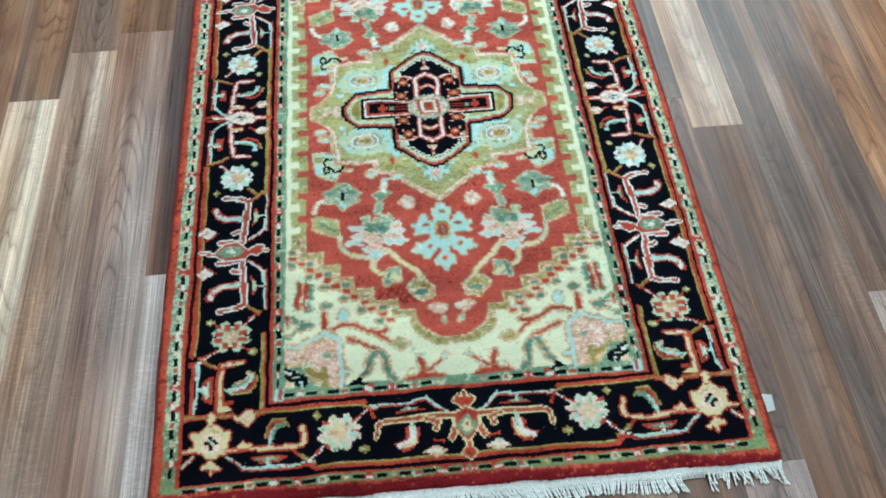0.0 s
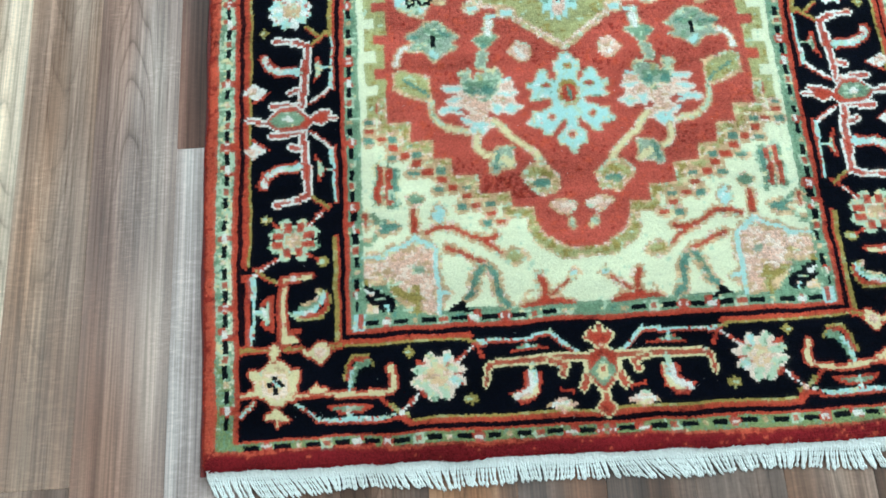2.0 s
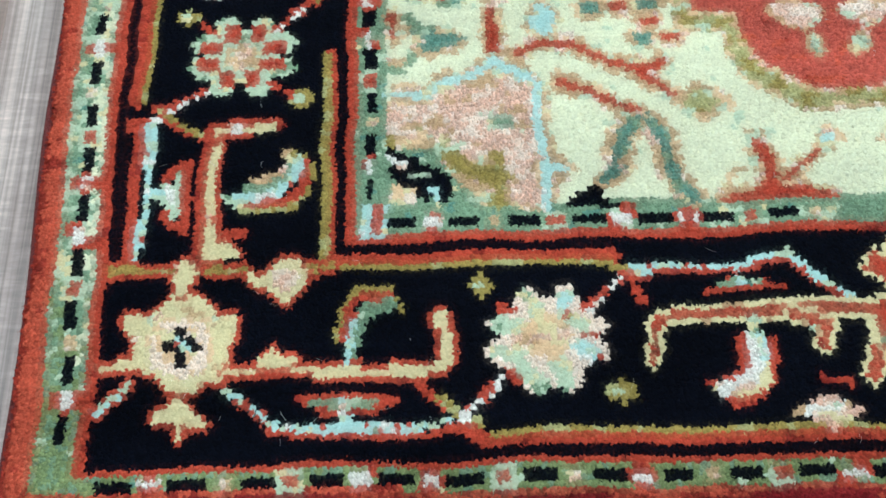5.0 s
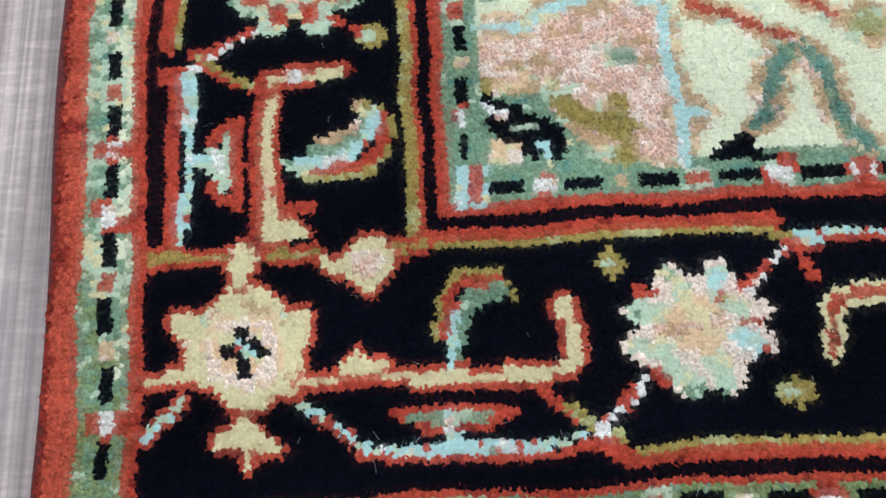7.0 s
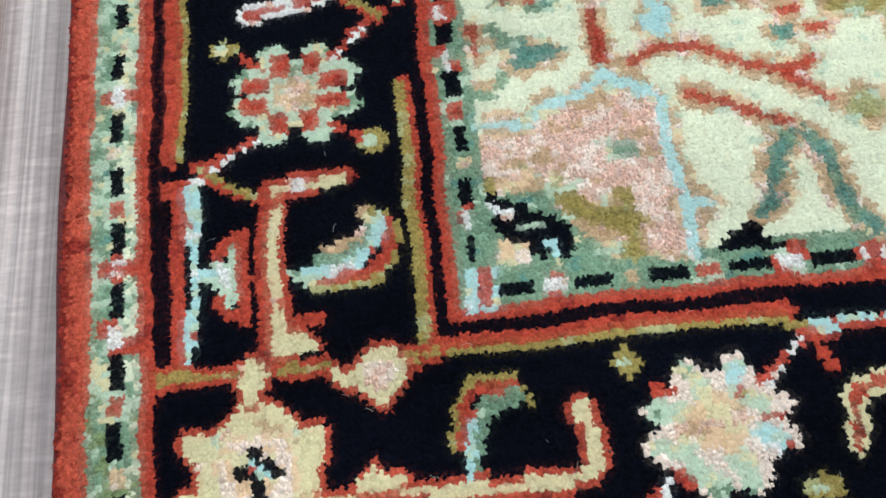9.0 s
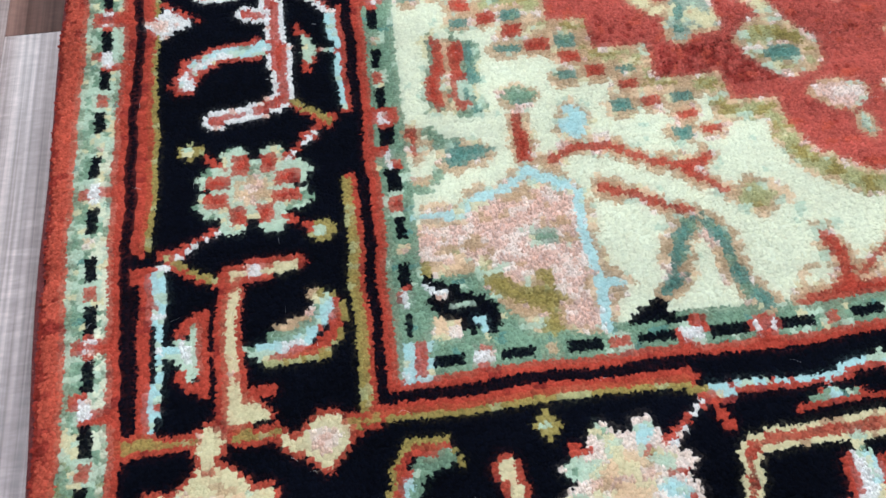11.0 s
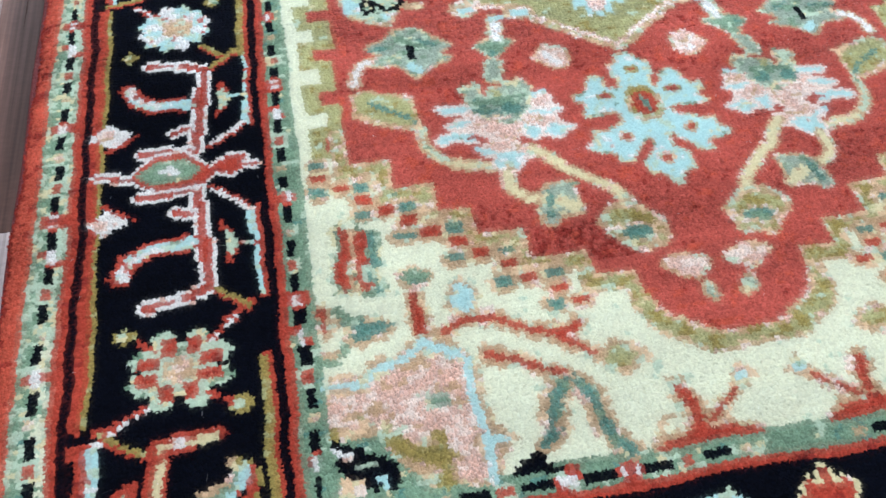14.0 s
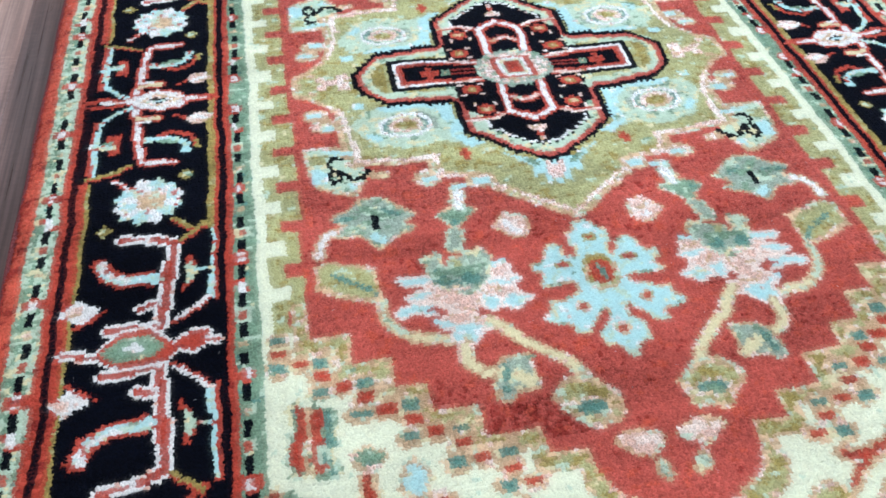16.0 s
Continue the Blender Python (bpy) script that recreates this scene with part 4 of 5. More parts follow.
def mottle(seed):
    """Yarns were mixed: some knots take a neighbouring dye, and dyes run over their outlines here and there. Silk
    glints are painted in as paler knots.
    """
    g = np.random.default_rng(seed)
    for a, b, share in (("T", "H", 0.25), ("V", "S", 0.16), ("V", "M", 0.16), ("H", "C", 0.2), ("P", "T", 0.16), ("H", "Q", 0.2), ("Y", "G", 0.16), ("Y", "M", 0.06), ("A", "M", 0.06), ("A", "W", 0.04), ("C", "T", 0.07), ("S", "D", 0.04), ("S", "M", 0.10),
                        ("M", "S", 0.10), ("M", "C", 0.2), ("G", "Y", 0.14), ("T", "P", 0.14), ("T", "M", 0.12), ("W", "P", 0.10), ("I", "M", 0.02), ("F", "E", 0.10), ("E", "B", 0.10), ("R", "B", 0.07), ("D", "S", 0.14)):
        CHART[(CHART == DYE_ORDER.index(a)) & (clumps(g) < share)] = DYE_ORDER.index(b)
    border = (abs(KX) > 206) | (abs(KY - RUG_MID) > RUG_MID - 77)
    thin = (CHART == DYE_ORDER.index("A")) & border & (g.random(CHART.shape) < 0.3)
    CHART[thin] = np.where(g.random(CHART.shape) < 0.75, DYE_ORDER.index("M"), DYE_ORDER.index("R"))[thin]
    glint = g.random(CHART.shape) < 0.15                        # glints on the silk painted as paler knots, two or three at a time
    glint |= np.roll(glint, 1, 1) | (np.roll(glint, (1, 1), (0, 1)) & (g.random(CHART.shape) < 0.4))
    CHART[glint & (CHART == DYE_ORDER.index("P"))] = DYE_ORDER.index("Q")
    soft = np.isin(CHART, [DYE_ORDER.index(k) for k in "STMYGPVD"])
    move = soft & np.roll(soft, 1, 1) & (g.random(CHART.shape) < 0.12)
    CHART[move] = np.roll(CHART, 1, 1)[move]
    streak = np.sin(KX / 37 + 2 * np.sin(KY / 5)) + 0.8 * np.sin(KX / 13 + KY)
    ends = (KY < -9) | (KY > 2 * RUG_MID + 9)
    out = abs(KY - RUG_MID)
    ends = out > 483 + 9 + 4.0 * np.clip((KX + 300) / 600, 0, 1) + 1.3 * streak
    dye("X", ends & (g.random(CHART.shape) < np.where(KX < 60 + 60 * streak, 0.99, 0.92)))
    dye("B", ~ends & (CHART == DYE_ORDER.index("E")) & (out > 483 + 6) & (g.random(CHART.shape) < 0.3))
    band = np.sin(KY / 7 + 1.5 * np.sin(KX / 23)) + np.sin(KY / 17 + 1) + 0.5 * streak        # abrash in the red field
    dye("B", (CHART == DYE_ORDER.index("F")) & (band > 0.9) & (g.random(CHART.shape) < 0.16))
    dye("B", (abs(KX) > 312))

def halos(seed):
    """Tan yarn outlines what lies on the ivory panels, and edges the stems and leaves of the field."""
    g = np.random.default_rng(seed)
    def of(letters):
        return np.isin(CHART, [DYE_ORDER.index(k) for k in letters])
    away = RUG_MID - abs(KY - RUG_MID)
    panel = (away > 97) & (away < 262) & (abs(KX) < 182)
    ladder = panel & (abs(KX) > 150) & (away > 184) & (away < 232)
    src = of("RDA") & panel
    one, two = grow(src), grow(src, 2)
    ring = of("I") & panel & (one | two & (clumps(g) < 0.6))
    dye("T", ring & ~ladder)
    dye("M", ring & ladder)
    dye("S", ring & ladder & (clumps(g) < 0.45))
    gold = of("G") & (away > 120) & (away < 292) & (abs(KX) < 180)
    rim = gold & grow(~gold)
    dye("T", rim & (g.random(CHART.shape) < 0.85))
    dye("T", gold & grow(~gold, 2) & (clumps(g) < 0.4))
    dye("Y", of("G") & gold & (clumps(g) < 0.6))
    field = (away > 150) & (away < 372) & (abs(KX) < 150)
    leaf = of("CSVMI") & field & grow(of("F"))
    dye("T", leaf & (clumps(g) < 0.6))

weave()
halos(9)
mottle(5)

# ---- the rug itself ----
rug = tagged(new("rug"), "hand-knotted wool rug, red field, black floral border, gold medallion", "rug")
rng = np.random.default_rng(7)

def swell(x, y):
    """Height by which the rug lies uneven on the floor, in millimetres."""
    return 0.5 * np.sin(x / 71 + 1.0) * np.sin(y / 93) + 0.35 * np.sin(x / 33 + y / 47)

def quick_mesh(name, verts, faces, index, dyes):
    me = bpy.data.meshes.new(name)
    me.vertices.add(len(verts))
    me.vertices.foreach_set("co", (verts.reshape(-1) * 0.001).astype(np.float32))
    me.loops.add(len(faces) * 3)
    me.loops.foreach_set("vertex_index", faces.reshape(-1).astype(np.int32))
    me.polygons.add(len(faces))
    me.polygons.foreach_set("loop_start", np.arange(0, len(faces) * 3, 3, dtype=np.int32))
    me.polygons.foreach_set("material_index", index.astype(np.int32))
    me.polygons.foreach_set("use_smooth", np.ones(len(faces), bool))
    me.materials.append(PILE_WOOL)
    me.materials.append(PILE_SILK)
    me.update(calc_edges=True)
    stored = me.attributes.new("dye", 'FLOAT_COLOR', 'POINT')
    stored.data.foreach_set("color", np.concatenate([dyes, np.ones((len(dyes), 1))], 1).reshape(-1).astype(np.float32))
    return new(name, me)

def edge_shift(x, y):
    """The long edges do not run quite straight: one side bulges, the other is drawn in, in millimetres."""
    return -3.6 * np.clip((-x - 283) / 3.5, 0, 1) * np.clip((y - 30) / 120, 0, 1) - 2.8 * np.clip((x - 298) / 12, 0, 1)

def drop(x, y):
    """How far the pile falls away at the rug's edges, in millimetres."""
    e = np.maximum(np.abs(x) - (RUG_X - 7), 0) + np.maximum(RUG_Y0 + 5 - y, 0) + np.maximum(y - (2 * RUG_MID - RUG_Y0 - 5), 0)
    return 0.075 * e ** 2

def pile():
    """A matted bed of yarn, one cell a knot, and leaning tuft ends that stand out of it."""
    gx, gy = np.meshgrid(-RUG_X + KNOT * np.arange(NX + 1), RUG_Y0 + KNOT * np.arange(NY + 1))
    def waves(seed, short, long, count=14):
        g = np.random.default_rng(seed)
        return [(g.uniform(0, math.tau), math.tau / g.uniform(short, long), g.uniform(0, math.tau)) for _ in range(count)]
    def field_of(ws, x, y):
        return sum(np.sin(f * (x * math.cos(a) + y * math.sin(a)) + ph) for a, f, ph in ws) / math.sqrt(len(ws) / 2)
    WX, WY, LX, LY, HI = waves(1, 14, 70), waves(2, 14, 90), waves(3, 25, 140), waves(4, 25, 140), waves(5, 18, 60)
    rows, cols = rng.normal(0, 0.14, 4000), rng.normal(0, 0.14, 4000)
    def shifted(x, y):
        sag = -6 * np.clip((x - 140) / 90, 0, 1) * np.clip((y - 70) / 80, 0, 1)      # the weft runs a little aslant along one side
        bulge = edge_shift(x, y)
        return (x + bulge + 0.55 * field_of(WX, x, y) + rows[(y / KNOT + 100).astype(int)], y + sag - 2.8 * (x / 300) * np.clip((24 - y) / 46, 0, 1) + 0.55 * field_of(WY, x, y) + cols[(x / KNOT + 1000).astype(int)])
    bx, by = shifted(gx.ravel(), gy.ravel())
    bx, by = (bx + rng.normal(0, 0.4, bx.size)).reshape(gx.shape), (by + rng.normal(0, 0.4, by.size)).reshape(gx.shape)
    bz = 9.95 + swell(bx, by) + rng.normal(0, 0.1, bx.shape) - drop(gx, gy)
    cells = NX * NY
    own = np.array([DYES[k][1] for k in DYE_ORDER])[CHART]
    silken = np.array([DYES[k][2] for k in DYE_ORDER])[CHART].ravel().astype(int)
    def blend(c, a, e):                       # dyes and fibres run into the neighbouring knots
        for ax in (0, 1):
            w = np.pad(c, [(1, 1) if i == ax else (0, 0) for i in range(3)], mode='edge')
            c = e * (w[:-2] + w[2:] if ax == 0 else w[:, :-2] + w[:, 2:]) + a * c
        return c
    pitch = np.repeat((CHART == DYE_ORDER.index("K"))[..., None], 3, 2) * 1.0
    near_black = blend(pitch, 0.5, 0.25) > 0.01
    mixed = np.where(near_black, blend(own, 0.88, 0.06), blend(own, 0.7, 0.15))
    around = np.pad(mixed, ((1, 1), (1, 1), (0, 0)), mode='edge')
    corner = (around[:-1, :-1] + around[1:, :-1] + around[:-1, 1:] + around[1:, 1:]) / 4
    middle = np.where(near_black, 0.92 * own + 0.08 * mixed, 0.55 * own + 0.45 * mixed).reshape(-1, 3)
    calm = np.where(own.mean(2) > 0.4, 0.45, 1.0).ravel()        # pale knots lie smoother
    keep = np.where(near_black, 0.72, 0.4).reshape(-1, 3)
    dye_of = np.empty((cells, 5, 3))
    dome, soft = np.empty((cells, 5, 3)), np.empty((cells, 5, 3))
    tip_x, tip_y = rng.normal(0, 0.3, cells), -0.35 + rng.normal(0, 0.3, cells)
    for q, (dj, di) in enumerate(((0, 0), (0, 1), (1, 1), (1, 0))):
        pick = (slice(dj, NY + dj), slice(di, NX + di))
        dome[:, q] = np.stack([bx[pick].ravel(), by[pick].ravel(), bz[pick].ravel()], 1)
        dye_of[:, q] = keep * middle + (1 - keep) * corner[pick].reshape(-1, 3)
        soft[:, q] = np.stack([0.2 * calm * (di - 0.5) * 2 + 0.15 * tip_x, 0.2 * calm * (dj - 0.5) * 2 + 0.15 * tip_y, np.full(cells, 1.25)], 1)
    dome[:, 4] = dome[:, :4].mean(1) + np.stack([tip_x, tip_y, 0.3 + rng.normal(0, 0.06, cells)], 1)
    soft[:, 4] = np.stack([0.5 * tip_x + 0.1 * field_of(LX, dome[:, 4, 0], dome[:, 4, 1]), 0.5 * tip_y + 0.1 * field_of(LY, dome[:, 4, 0], dome[:, 4, 1]), np.ones(cells)], 1)
    dye_of[:, 4] = middle
    verts, normals, dyes = [dome.reshape(-1, 3)], [soft.reshape(-1, 3)], [dye_of.reshape(-1, 3)]
    v = 5 * np.arange(cells)[:, None, None]
    faces = [(np.array([(0, 1, 4), (1, 2, 4), (2, 3, 4), (3, 0, 4)])[None] + v).reshape(-1, 3)]
    index = [np.repeat(silken, 4)]
    count = 5 * cells
    numbers = np.arange(cells)
    homes = [np.repeat(numbers, 5)]
    seen, close = KY.ravel() < 700, (KY.ravel() < 340) & (KX.ravel() < 140)   # denser where the camera comes close
    sides = 5
    for k in range(4):                        # rounded yarn ends, several a knot
        pick = seen if k == 0 else close
        x, y = shifted(KX.ravel()[pick], KY.ravel()[pick])
        n = x.size
        silk = np.isin(CHART.ravel()[pick], [DYE_ORDER.index(q) for q in "PQW"])
        wide = np.where(close[pick], rng.uniform(0.55, 0.95, n) - 0.12 * silk, rng.uniform(0.85, 1.15, n))
        off = np.where(close[pick], 0.72, 0.5)
        jx, jy = (off * rng.normal(0, 1, n)).clip(-0.95, 0.95), (off * rng.normal(0, 1, n)).clip(-0.95, 0.95)
        x, y = x + jx, y + jy
        lift = swell(x, y) - drop(KX.ravel()[pick], KY.ravel()[pick])
        turn = rng.uniform(0, math.tau, n)
        lean_x = 0.12 * field_of(LX, x, y) + rng.normal(0, 0.22, n)
        lean_y = -0.25 + 0.15 * field_of(LY, x, y) + rng.normal(0, 0.2, n)
        plush = np.where(silk, 1.5, calm[pick])
        top = 10.62 + 0.14 * plush + rng.normal(0, 0.12, n) * plush + 0.06 * field_of(HI, x, y) + 0.1 * silk
        tuft, soft = np.empty((n, sides + 1, 3)), np.empty((n, sides + 1, 3))
        for q in range(sides):
            a = turn + q * math.tau / sides
            r_q = wide * rng.uniform(0.8, 1.2, n)
            tuft[:, q] = np.stack([x + r_q * np.cos(a) + silk * lean_x, y + r_q * np.sin(a) * (1 + 0.35 * silk), 9.95 + lift], 1)
            soft[:, q] = np.stack([0.5 * plush * np.cos(a) + 0.2 * lean_x, 0.5 * plush * np.sin(a) + 0.2 * lean_y, np.ones(n)], 1)
        tuft[:, sides] = np.stack([x + lean_x, y + lean_y, top + lift], 1)
        soft[:, sides] = np.stack([0.5 * lean_x * plush, 0.5 * lean_y * plush, np.ones(n)], 1)
        normals.append(soft.reshape(-1, 3))
        verts.append(tuft.reshape(-1, 3))
        root = mixed[((KY.ravel()[pick] + jy - RUG_Y0) / KNOT).astype(int).clip(0, NY - 1), ((KX.ravel()[pick] + jx + RUG_X) / KNOT).astype(int).clip(0, NX - 1)]
        dark = (CHART.ravel()[pick] == DYE_ORDER.index("K"))[:, None]
        share = np.where(dark, 0.06, 0.5)
        tint = np.repeat((share * root + (1 - share) * middle[pick])[:, None], sides + 1, 1)
        tint[:, sides] = 0.3 * share * root + (1 - 0.3 * share) * middle[pick]
        dyes.append(tint.reshape(-1, 3))
        one = np.array([(q, (q + 1) % sides, sides) for q in range(sides)])
        faces.append((one[None] + count + (sides + 1) * np.arange(n)[:, None, None]).reshape(-1, 3))
        index.append(np.repeat(silken[pick], sides))
        homes.append(np.repeat(numbers[pick], sides + 1))
        count += (sides + 1) * n
    for k in range(2):                        # loose fibre ends blur the outlines of the knots
        pick = close & (rng.random(close.size) < 0.8)
        x, y = shifted(KX.ravel()[pick], KY.ravel()[pick])
        n = x.size
        x, y = x + rng.normal(0, 0.6, n), y + rng.normal(0, 0.6, n)
        lift = swell(x, y) - drop(KX.ravel()[pick], KY.ravel()[pick])
        a, reach = rng.uniform(0, math.tau, n), rng.uniform(0.7, 1.5, n)
        ux, uy = np.cos(a), np.sin(a) - 0.3
        wisp = np.stack([np.stack([x - 0.16 * uy, y + 0.16 * ux, 10.45 + lift], 1), np.stack([x + 0.16 * uy, y - 0.16 * ux, 10.45 + lift], 1),
                         np.stack([x + reach * ux, y + reach * uy, 10.78 + 0.1 * calm[pick] + lift], 1)], 1)
        verts.append(wisp.reshape(-1, 3))
        flat = np.zeros((n, 3, 3)); flat[..., 2] = 1.0; flat[..., 0] = 0.25 * ux[:, None]; flat[..., 1] = 0.25 * uy[:, None]
        normals.append(flat.reshape(-1, 3))
        dyes.append(np.repeat(middle[pick], 3, 0))
        faces.append(count + np.arange(3 * n).reshape(-1, 3))
        index.append(silken[pick])
        homes.append(np.repeat(numbers[pick], 3))
        count += 3 * n
    verts, faces, index, dyes, normals = (np.concatenate(q) for q in (verts, faces, index, dyes, normals))
    normals /= np.linalg.norm(normals, axis=1, keepdims=True)
    zone = ZONE.ravel()[np.concatenate(homes)]
    for k, (name, label) in enumerate(ZONES):
        mine = zone == k
        fresh = np.cumsum(mine) - 1
        chosen = mine[faces[:, 0]]
        ob = quick_mesh(name, verts[mine], fresh[faces[chosen]], index[chosen], dyes[mine])
        ob.data.normals_split_custom_set_from_vertices(normals[mine].astype(np.float32))
        ob.parent = rug
        tagged(ob, label)

pile()
part("backing", box_bm(-0.309, 0.309, -0.0185, 0.9855, 0.0004, 0.0032), BACKING, rug, "woven cotton backing")

def cord(name, pts, radius, mat, parent, sides=6):
    """A round cord through some points."""
    verts, faces = [], []
    for k, p in enumerate(pts):
        q = Vector(pts[min(k + 1, len(pts) - 1)]) - Vector(pts[max(k - 1, 0)])
        side = q.cross(Vector((0, 0, 1))).normalized()
        up = side.cross(q).normalized()
        for s in range(sides):
            a = math.tau * s / sides
            verts.append(Vector(p) + radius * (math.cos(a) * side + math.sin(a) * up))
    for k in range(len(pts) - 1):
        for s in range(sides):
            faces.append((k * sides + s, k * sides + (s + 1) % sides, (k + 1) * sides + (s + 1) % sides, (k + 1) * sides + s))
    return mesh_object(name, verts, faces, [mat], parent, smooth=True)

OVERCAST = plain("wool_overcast_maroon", (0.14, 0.018, 0.016), 0.85, 0.25, 500, 0.8)
for sx in (-1, 1):
    cord("edge_binding", [(sx * (0.3146 + 0.0005 * math.sin(k * 0.9)) + 0.001 * float(edge_shift(sx * 314.0, -22 + 1010 * k / 60)), -0.022 + 1.010 * k / 60, 0.0034) for k in range(61)], 0.0024, OVERCAST, rug, 8).data.name = "edge_binding"

def fringe(y_edge, sign, parent, seed):
    """A knotted cotton band and the twisted strands that hang from it, combed aslant."""
    r = random.Random(seed)
    def edge(x):
        return y_edge + (sign * 0.0055 * (x / 0.6) + 0.0004 * math.sin(x * 57)) * (sign < 0)
    band = bmesh.new()
    grid = [[band.verts.new((-0.311 + 0.622 * k / 300, edge(-0.311 + 0.622 * k / 300) + sign * (j * 0.0019 - 0.001 + 0.0007 * r.random() * (j > 2)), 0.0075 - 0.0010 * j + 0.0006 * math.sin(k * 1.7 + j) + 0.0004 * r.random())) for k in range(301)] for j in range(5)]
    for j in range(4):
        for k in range(300):
            band.faces.new((grid[j][k], grid[j + 1][k], grid[j + 1][k + 1], grid[j][k + 1]) if sign < 0 else (grid[j][k], grid[j][k + 1], grid[j + 1][k + 1], grid[j + 1][k]))
    part("fringe_band", band, COTTON, parent, "off-white woven cotton end band")
    made = []
    x = -0.310
    while x < 0.309:
        torn = 0.205 < x < 0.232 and sign < 0
        frayed = x > 0.232 and sign < 0
        length = r.uniform(0.0135, 0.0165) * (0.3 if torn else 1.0) * (r.choice((0.5, 0.8, 1.25)) if frayed else 1.0) * (1 + 0.12 * math.sin(x * 40))
        comb = 0.35 + 0.28 * math.sin(x * 23 + 0.6) + 0.18 * math.sin(x * 71)       # neighbours lie the same way
        lean = comb + r.uniform(-0.07, 0.07) * (6 if frayed else 1)
        bow, radius = r.uniform(-0.25, 0.25) + 0.3 * math.sin(x * 37), r.uniform(0.00070, 0.00088)
        verts, faces = [], []
        for s in range(2):                       # two plies wound round each other
            ph = s * math.pi + r.uniform(-0.4, 0.4)
            for k in range(10):
                u = k / 9
                loose = 0.55 + (0.9 * max(0.0, u - 0.75) / 0.25)
                wind = ph + 11 * u
                cx = x + lean * length * u + bow * length * u * u * 0.6 + radius * loose * math.cos(wind)
                cz = max(0.0011, 0.0052 - 0.0040 * u + 0.0006 * math.sin(3 * u + x * 90)) + radius * 0.5 * math.sin(wind)
                rad = radius * (0.85 if k < 9 else 0.45)
                for a in range(5):
                    ang = math.tau * a / 5
                    verts.append((cx + rad * math.cos(ang), edge(x) + sign * (0.0045 + length * u), cz + rad * math.sin(ang)))
            base = len(verts) - 50
            for k in range(9):
                for a in range(5):
                    faces.append((base + 5 * k + a, base + 5 * k + (a + 1) % 5, base + 5 * k + 5 + (a + 1) % 5, base + 5 * k + 5 + a))
        made.append((verts, faces))
        x += r.uniform(0.0018, 0.0023)
    if sign < 0:
        for verts, faces in made:
            mesh_object("tassel", verts, faces, [COTTON], parent, smooth=True)
    else:
        allv, allf = [], []
        for verts, faces in made:
            allf += [tuple(i + len(allv) for i in f) for f in faces]
            allv += verts
        tagged(mesh_object("far_fringe", allv, allf, [COTTON], parent, smooth=True), "off-white cotton fringe strands", kind="stuff")

fringe(-0.0220, -1, rug, 3)
fringe(0.9875, 1, rug, 4)

def loose_hairs(count, seed):
    """Fine stray fibres lying on the pile."""
    r = random.Random(seed)
    verts, faces = [], []
    for _ in range(count):
        x, y, a, bend = r.uniform(-0.3, 0.12), r.uniform(0.0, 0.34), r.uniform(0, math.tau), r.uniform(-260, 260)
        length, lift = r.uniform(0.0015, 0.0045), r.uniform(0.0115, 0.0125)
        for k in range(7):
            s = length * k / 6
            px, py = x + s * math.cos(a + bend * s), y + s * math.sin(a + bend * s)
            nx, ny = -math.sin(a + bend * s) * 0.00002, math.cos(a + bend * s) * 0.00002
            pz = lift + 0.0012 * math.sin(math.pi * k / 6)
            verts += [(px + nx, py + ny, pz), (px - nx, py - ny, pz), (px, py, pz + 0.00003)]
        base = len(verts) - 21
        for k in range(6):
            for i in range(3):
                faces.append((base + 3 * k + i, base + 3 * k + (i + 1) % 3, base + 3 * k + 3 + (i + 1) % 3, base + 3 * k + 3 + i))
    return tagged(mesh_object("lint", verts, faces, [COTTON], None, smooth=True), "fine pale stray wool fibres lying on the rug", "lint", kind="stuff")

loose_hairs(150, 21)

# white paper tag tucked under the rug's edge
tag = bmesh.new()
tv = [tag.verts.new(p) for p in ((0.300, 0.026, 0.0022), (0.3235, 0.030, 0.0028), (0.3245, 0.047, 0.0036), (0.300, 0.052, 0.0024))]
tag.faces.new(tv)
bmesh.ops.solidify(tag, geom=tag.faces[:], thickness=0.0004)
tagged(part("paper_tag", tag, PAPER), "small blank white paper tag under the rug's edge", "tag")

# ---- laminate strips ----
def strip_mesh(width, length):
    bm = box_bm(0.00005, width - 0.00005, 0.00005, length - 0.00005, -0.0085, 0.0, 0.00018)
    me = bpy.data.meshes.new("strip")
    bm.to_mesh(me)
    bm.free()
    me.materials.append(LAMINATE)
    return me

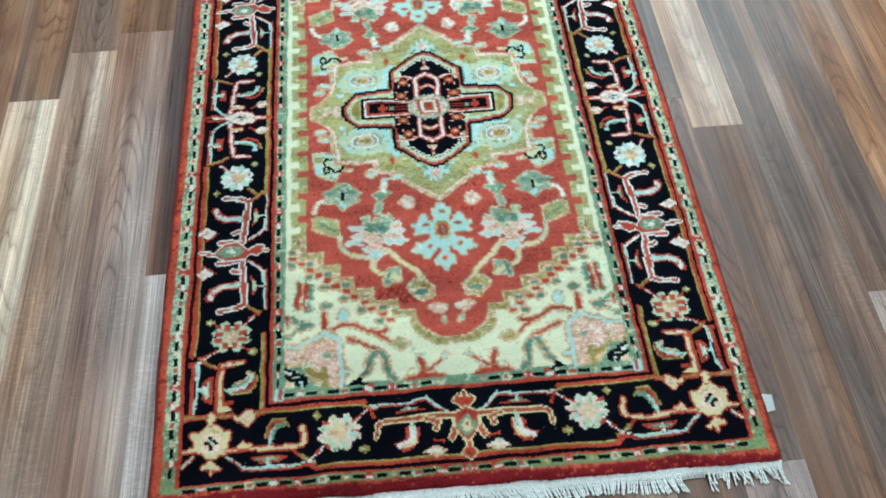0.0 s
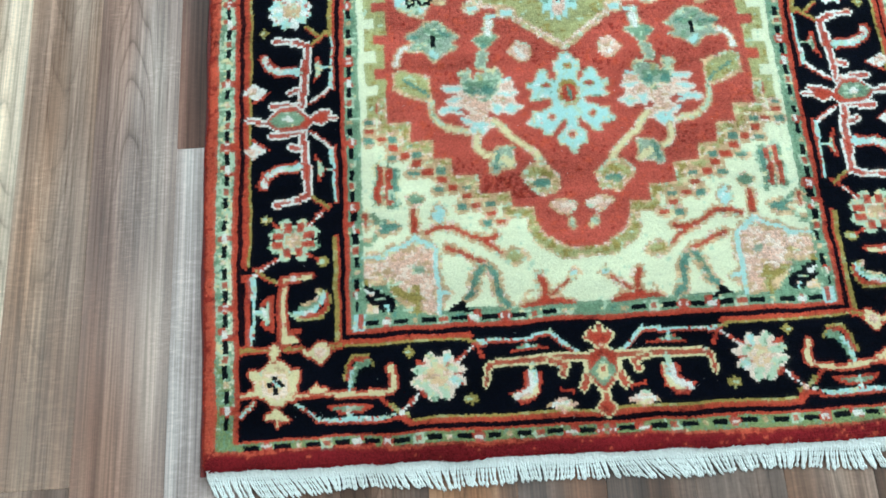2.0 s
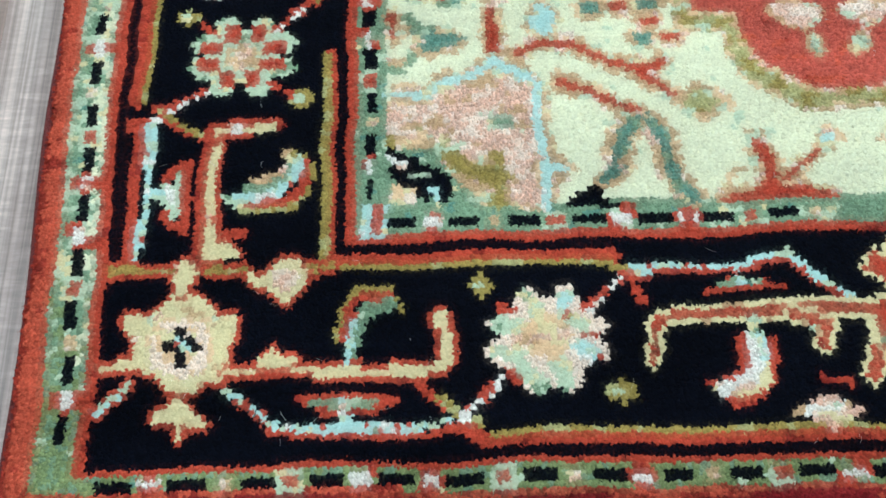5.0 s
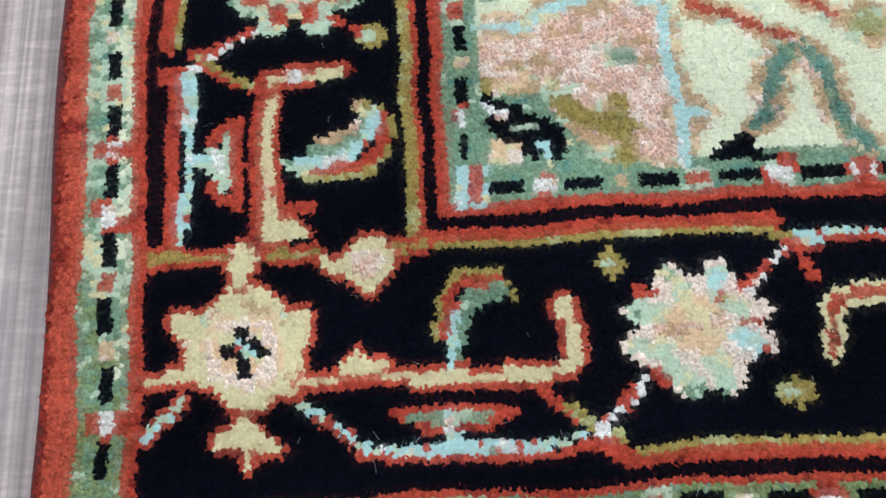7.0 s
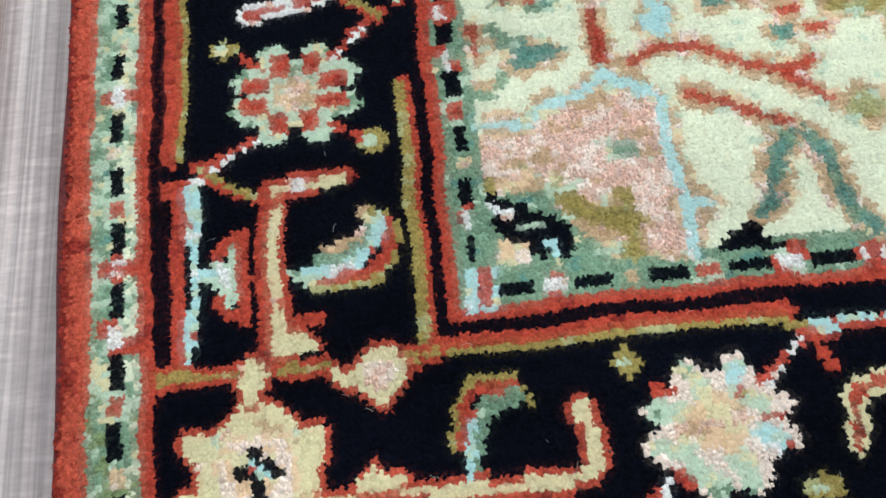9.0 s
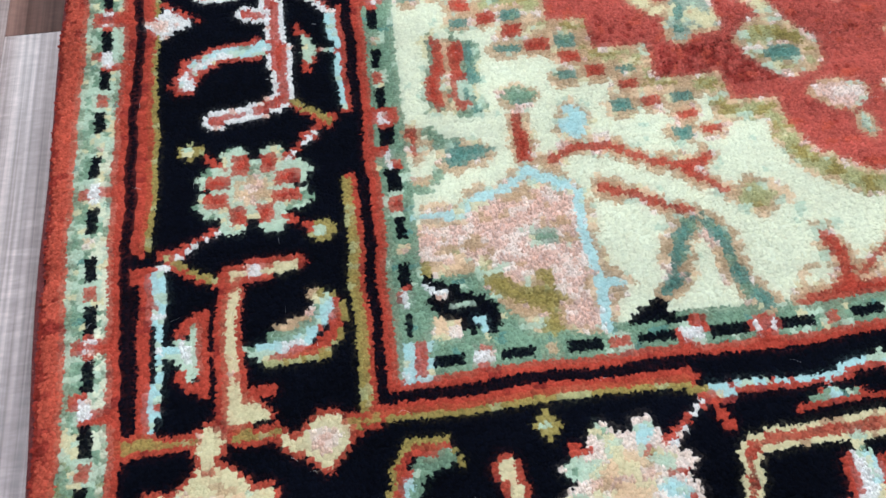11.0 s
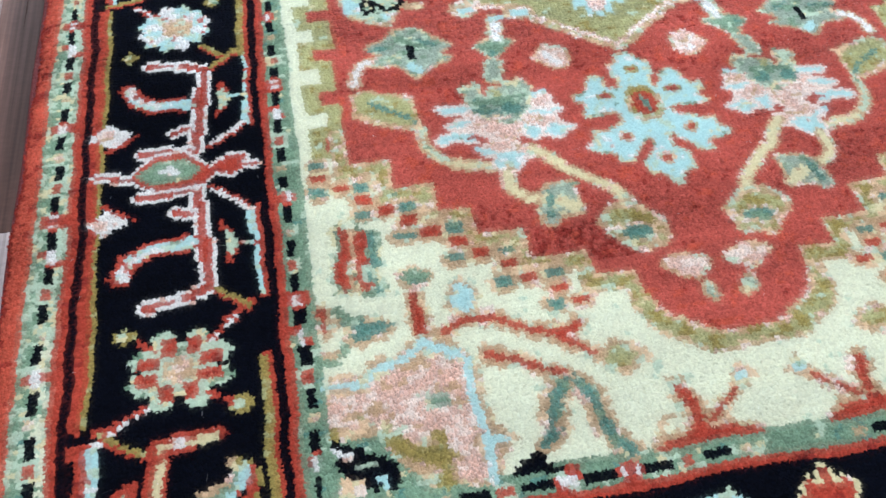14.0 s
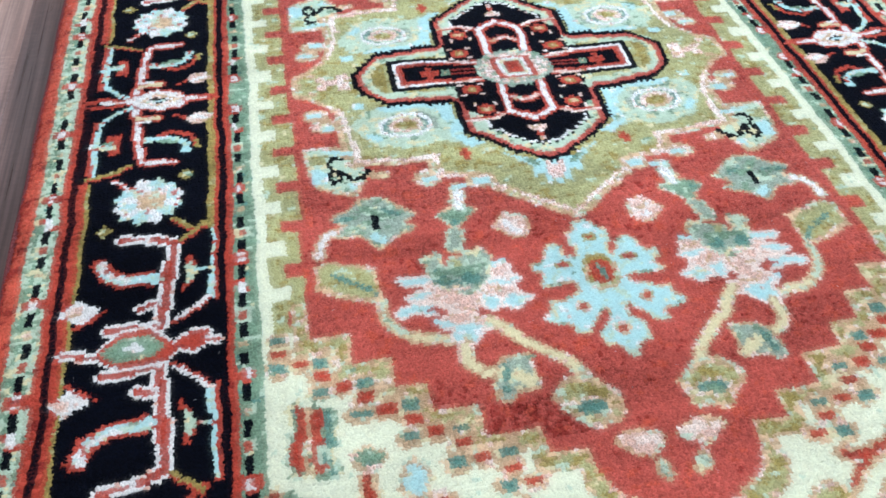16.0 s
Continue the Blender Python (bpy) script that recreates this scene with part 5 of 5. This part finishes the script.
# column edges in metres; the joints and tones of those that the rug leaves in sight
EDGES = [-0.620, -0.552, -0.486, -0.420, -0.346] + [-0.346 + 0.0684 * k for k in range(1, 10)] + [0.338, 0.405, 0.474, 0.540, 0.602, 0.670]
while EDGES[0] > ROOM_W:
    EDGES.insert(0, EDGES[0] - 0.0665)
while EDGES[-1] < ROOM_E:
    EDGES.append(EDGES[-1] + 0.0665)
KNOWN_WITH_GLARE = {  # column edge: (joint, tone and warmth before it, tone and warmth after it)
    # strips left of the rug and under its fringe: glare painted in as paler, cooler tone
    -0.620: (0.30, 0.58, 1.3, 0.32, 0.98), -0.552: (0.550, 0.82, 1.1, 0.36, 1.0), -0.486: (-0.024, 0.4, 1.0, 0.59, 1.1), -0.420: (0.670, 0.54, 0.88, 0.42, 1.25), -0.346: (0.259, 0.65, 0.74, 0.28, 0.85),
    -0.278: (0.96, 0.70, 0.5, 0.3, 1.02), -0.209: (0.96, 0.74, 0.5, 0.3, 1.02), -0.141: (0.96, 0.70, 0.5, 0.4, 1.02), -0.072: (0.96, 0.66, 0.5, 0.5, 1.17), -0.004: (0.96, 0.58, 1.02, 0.5, 1.25), 0.064: (0.96, 0.6, 0.87, 0.4, 1.02),
    0.133: (0.96, 0.48, 1.32, 0.6, 1.02), 0.201: (0.96, 0.44, 1.17, 0.3, 1.17), 0.27: (-0.023, 0.54, 0.79, 0.3, 0.94), 0.338: (0.423, 0.28, 1.17, 0.66, 1.21), 0.405: (0.86, 0.38, 1.02, 0.3, 1.25), 0.474: (0.162, 0.7, 0.87, 0.26, 1.06),
    0.540: (0.75, 0.44, 1.13, 0.49, 1.25), 0.602: (0.40, 0.36, 1.25, 0.44, 1.32)}
r = random.Random(11)
for x, x_end in zip(EDGES, EDGES[1:]):
    cuts, tones, tints = [], [], []
    known = KNOWN_WITH_GLARE.get(round(x, 3))
    y = known[0] - 0.98 if known else ROOM_S - r.uniform(0, 0.4)
    while known and y > ROOM_S:
        y -= 0.5
    while y < ROOM_N:
        cuts.append(y)
        tones.append(r.uniform(0.2, 0.5) if known else r.uniform(0.2, 0.7))
        tints.append(r.uniform(0.95, 1.25))
        if known and abs(y + 0.98 - known[0]) < 0.02:
            tones[-1], tints[-1] = known[1], known[2]
        if known and abs(y - known[0]) < 0.02:
            tones[-1], tints[-1] = known[3], known[4]
        step = r.choice((0.42, 0.5, 0.58, 0.66))
        if known:
            step = 0.98 if abs(y + 0.98 - known[0]) < 0.02 else 0.5 if y < known[0] - 0.02 else step
        y += step
    for k, y in enumerate(cuts):
        y1 = min(cuts[k + 1] if k + 1 < len(cuts) else ROOM_N, ROOM_N)
        y0 = max(y, ROOM_S)
        if y1 - y0 < 0.01 or x_end < ROOM_W + 0.01 or x > ROOM_E - 0.01:
            continue
        ob = new("strip", strip_mesh(min(x_end, ROOM_E) - x, y1 - y0))
        ob.location = (x, y0, 0)
        ob.parent = subfloor
        ob["tone"], ob["warmth"], ob["figure"] = tones[k], tints[k], 0.12 if abs(x + 0.346) < 0.001 else r.choice((0.5, 0.8, 1.0))
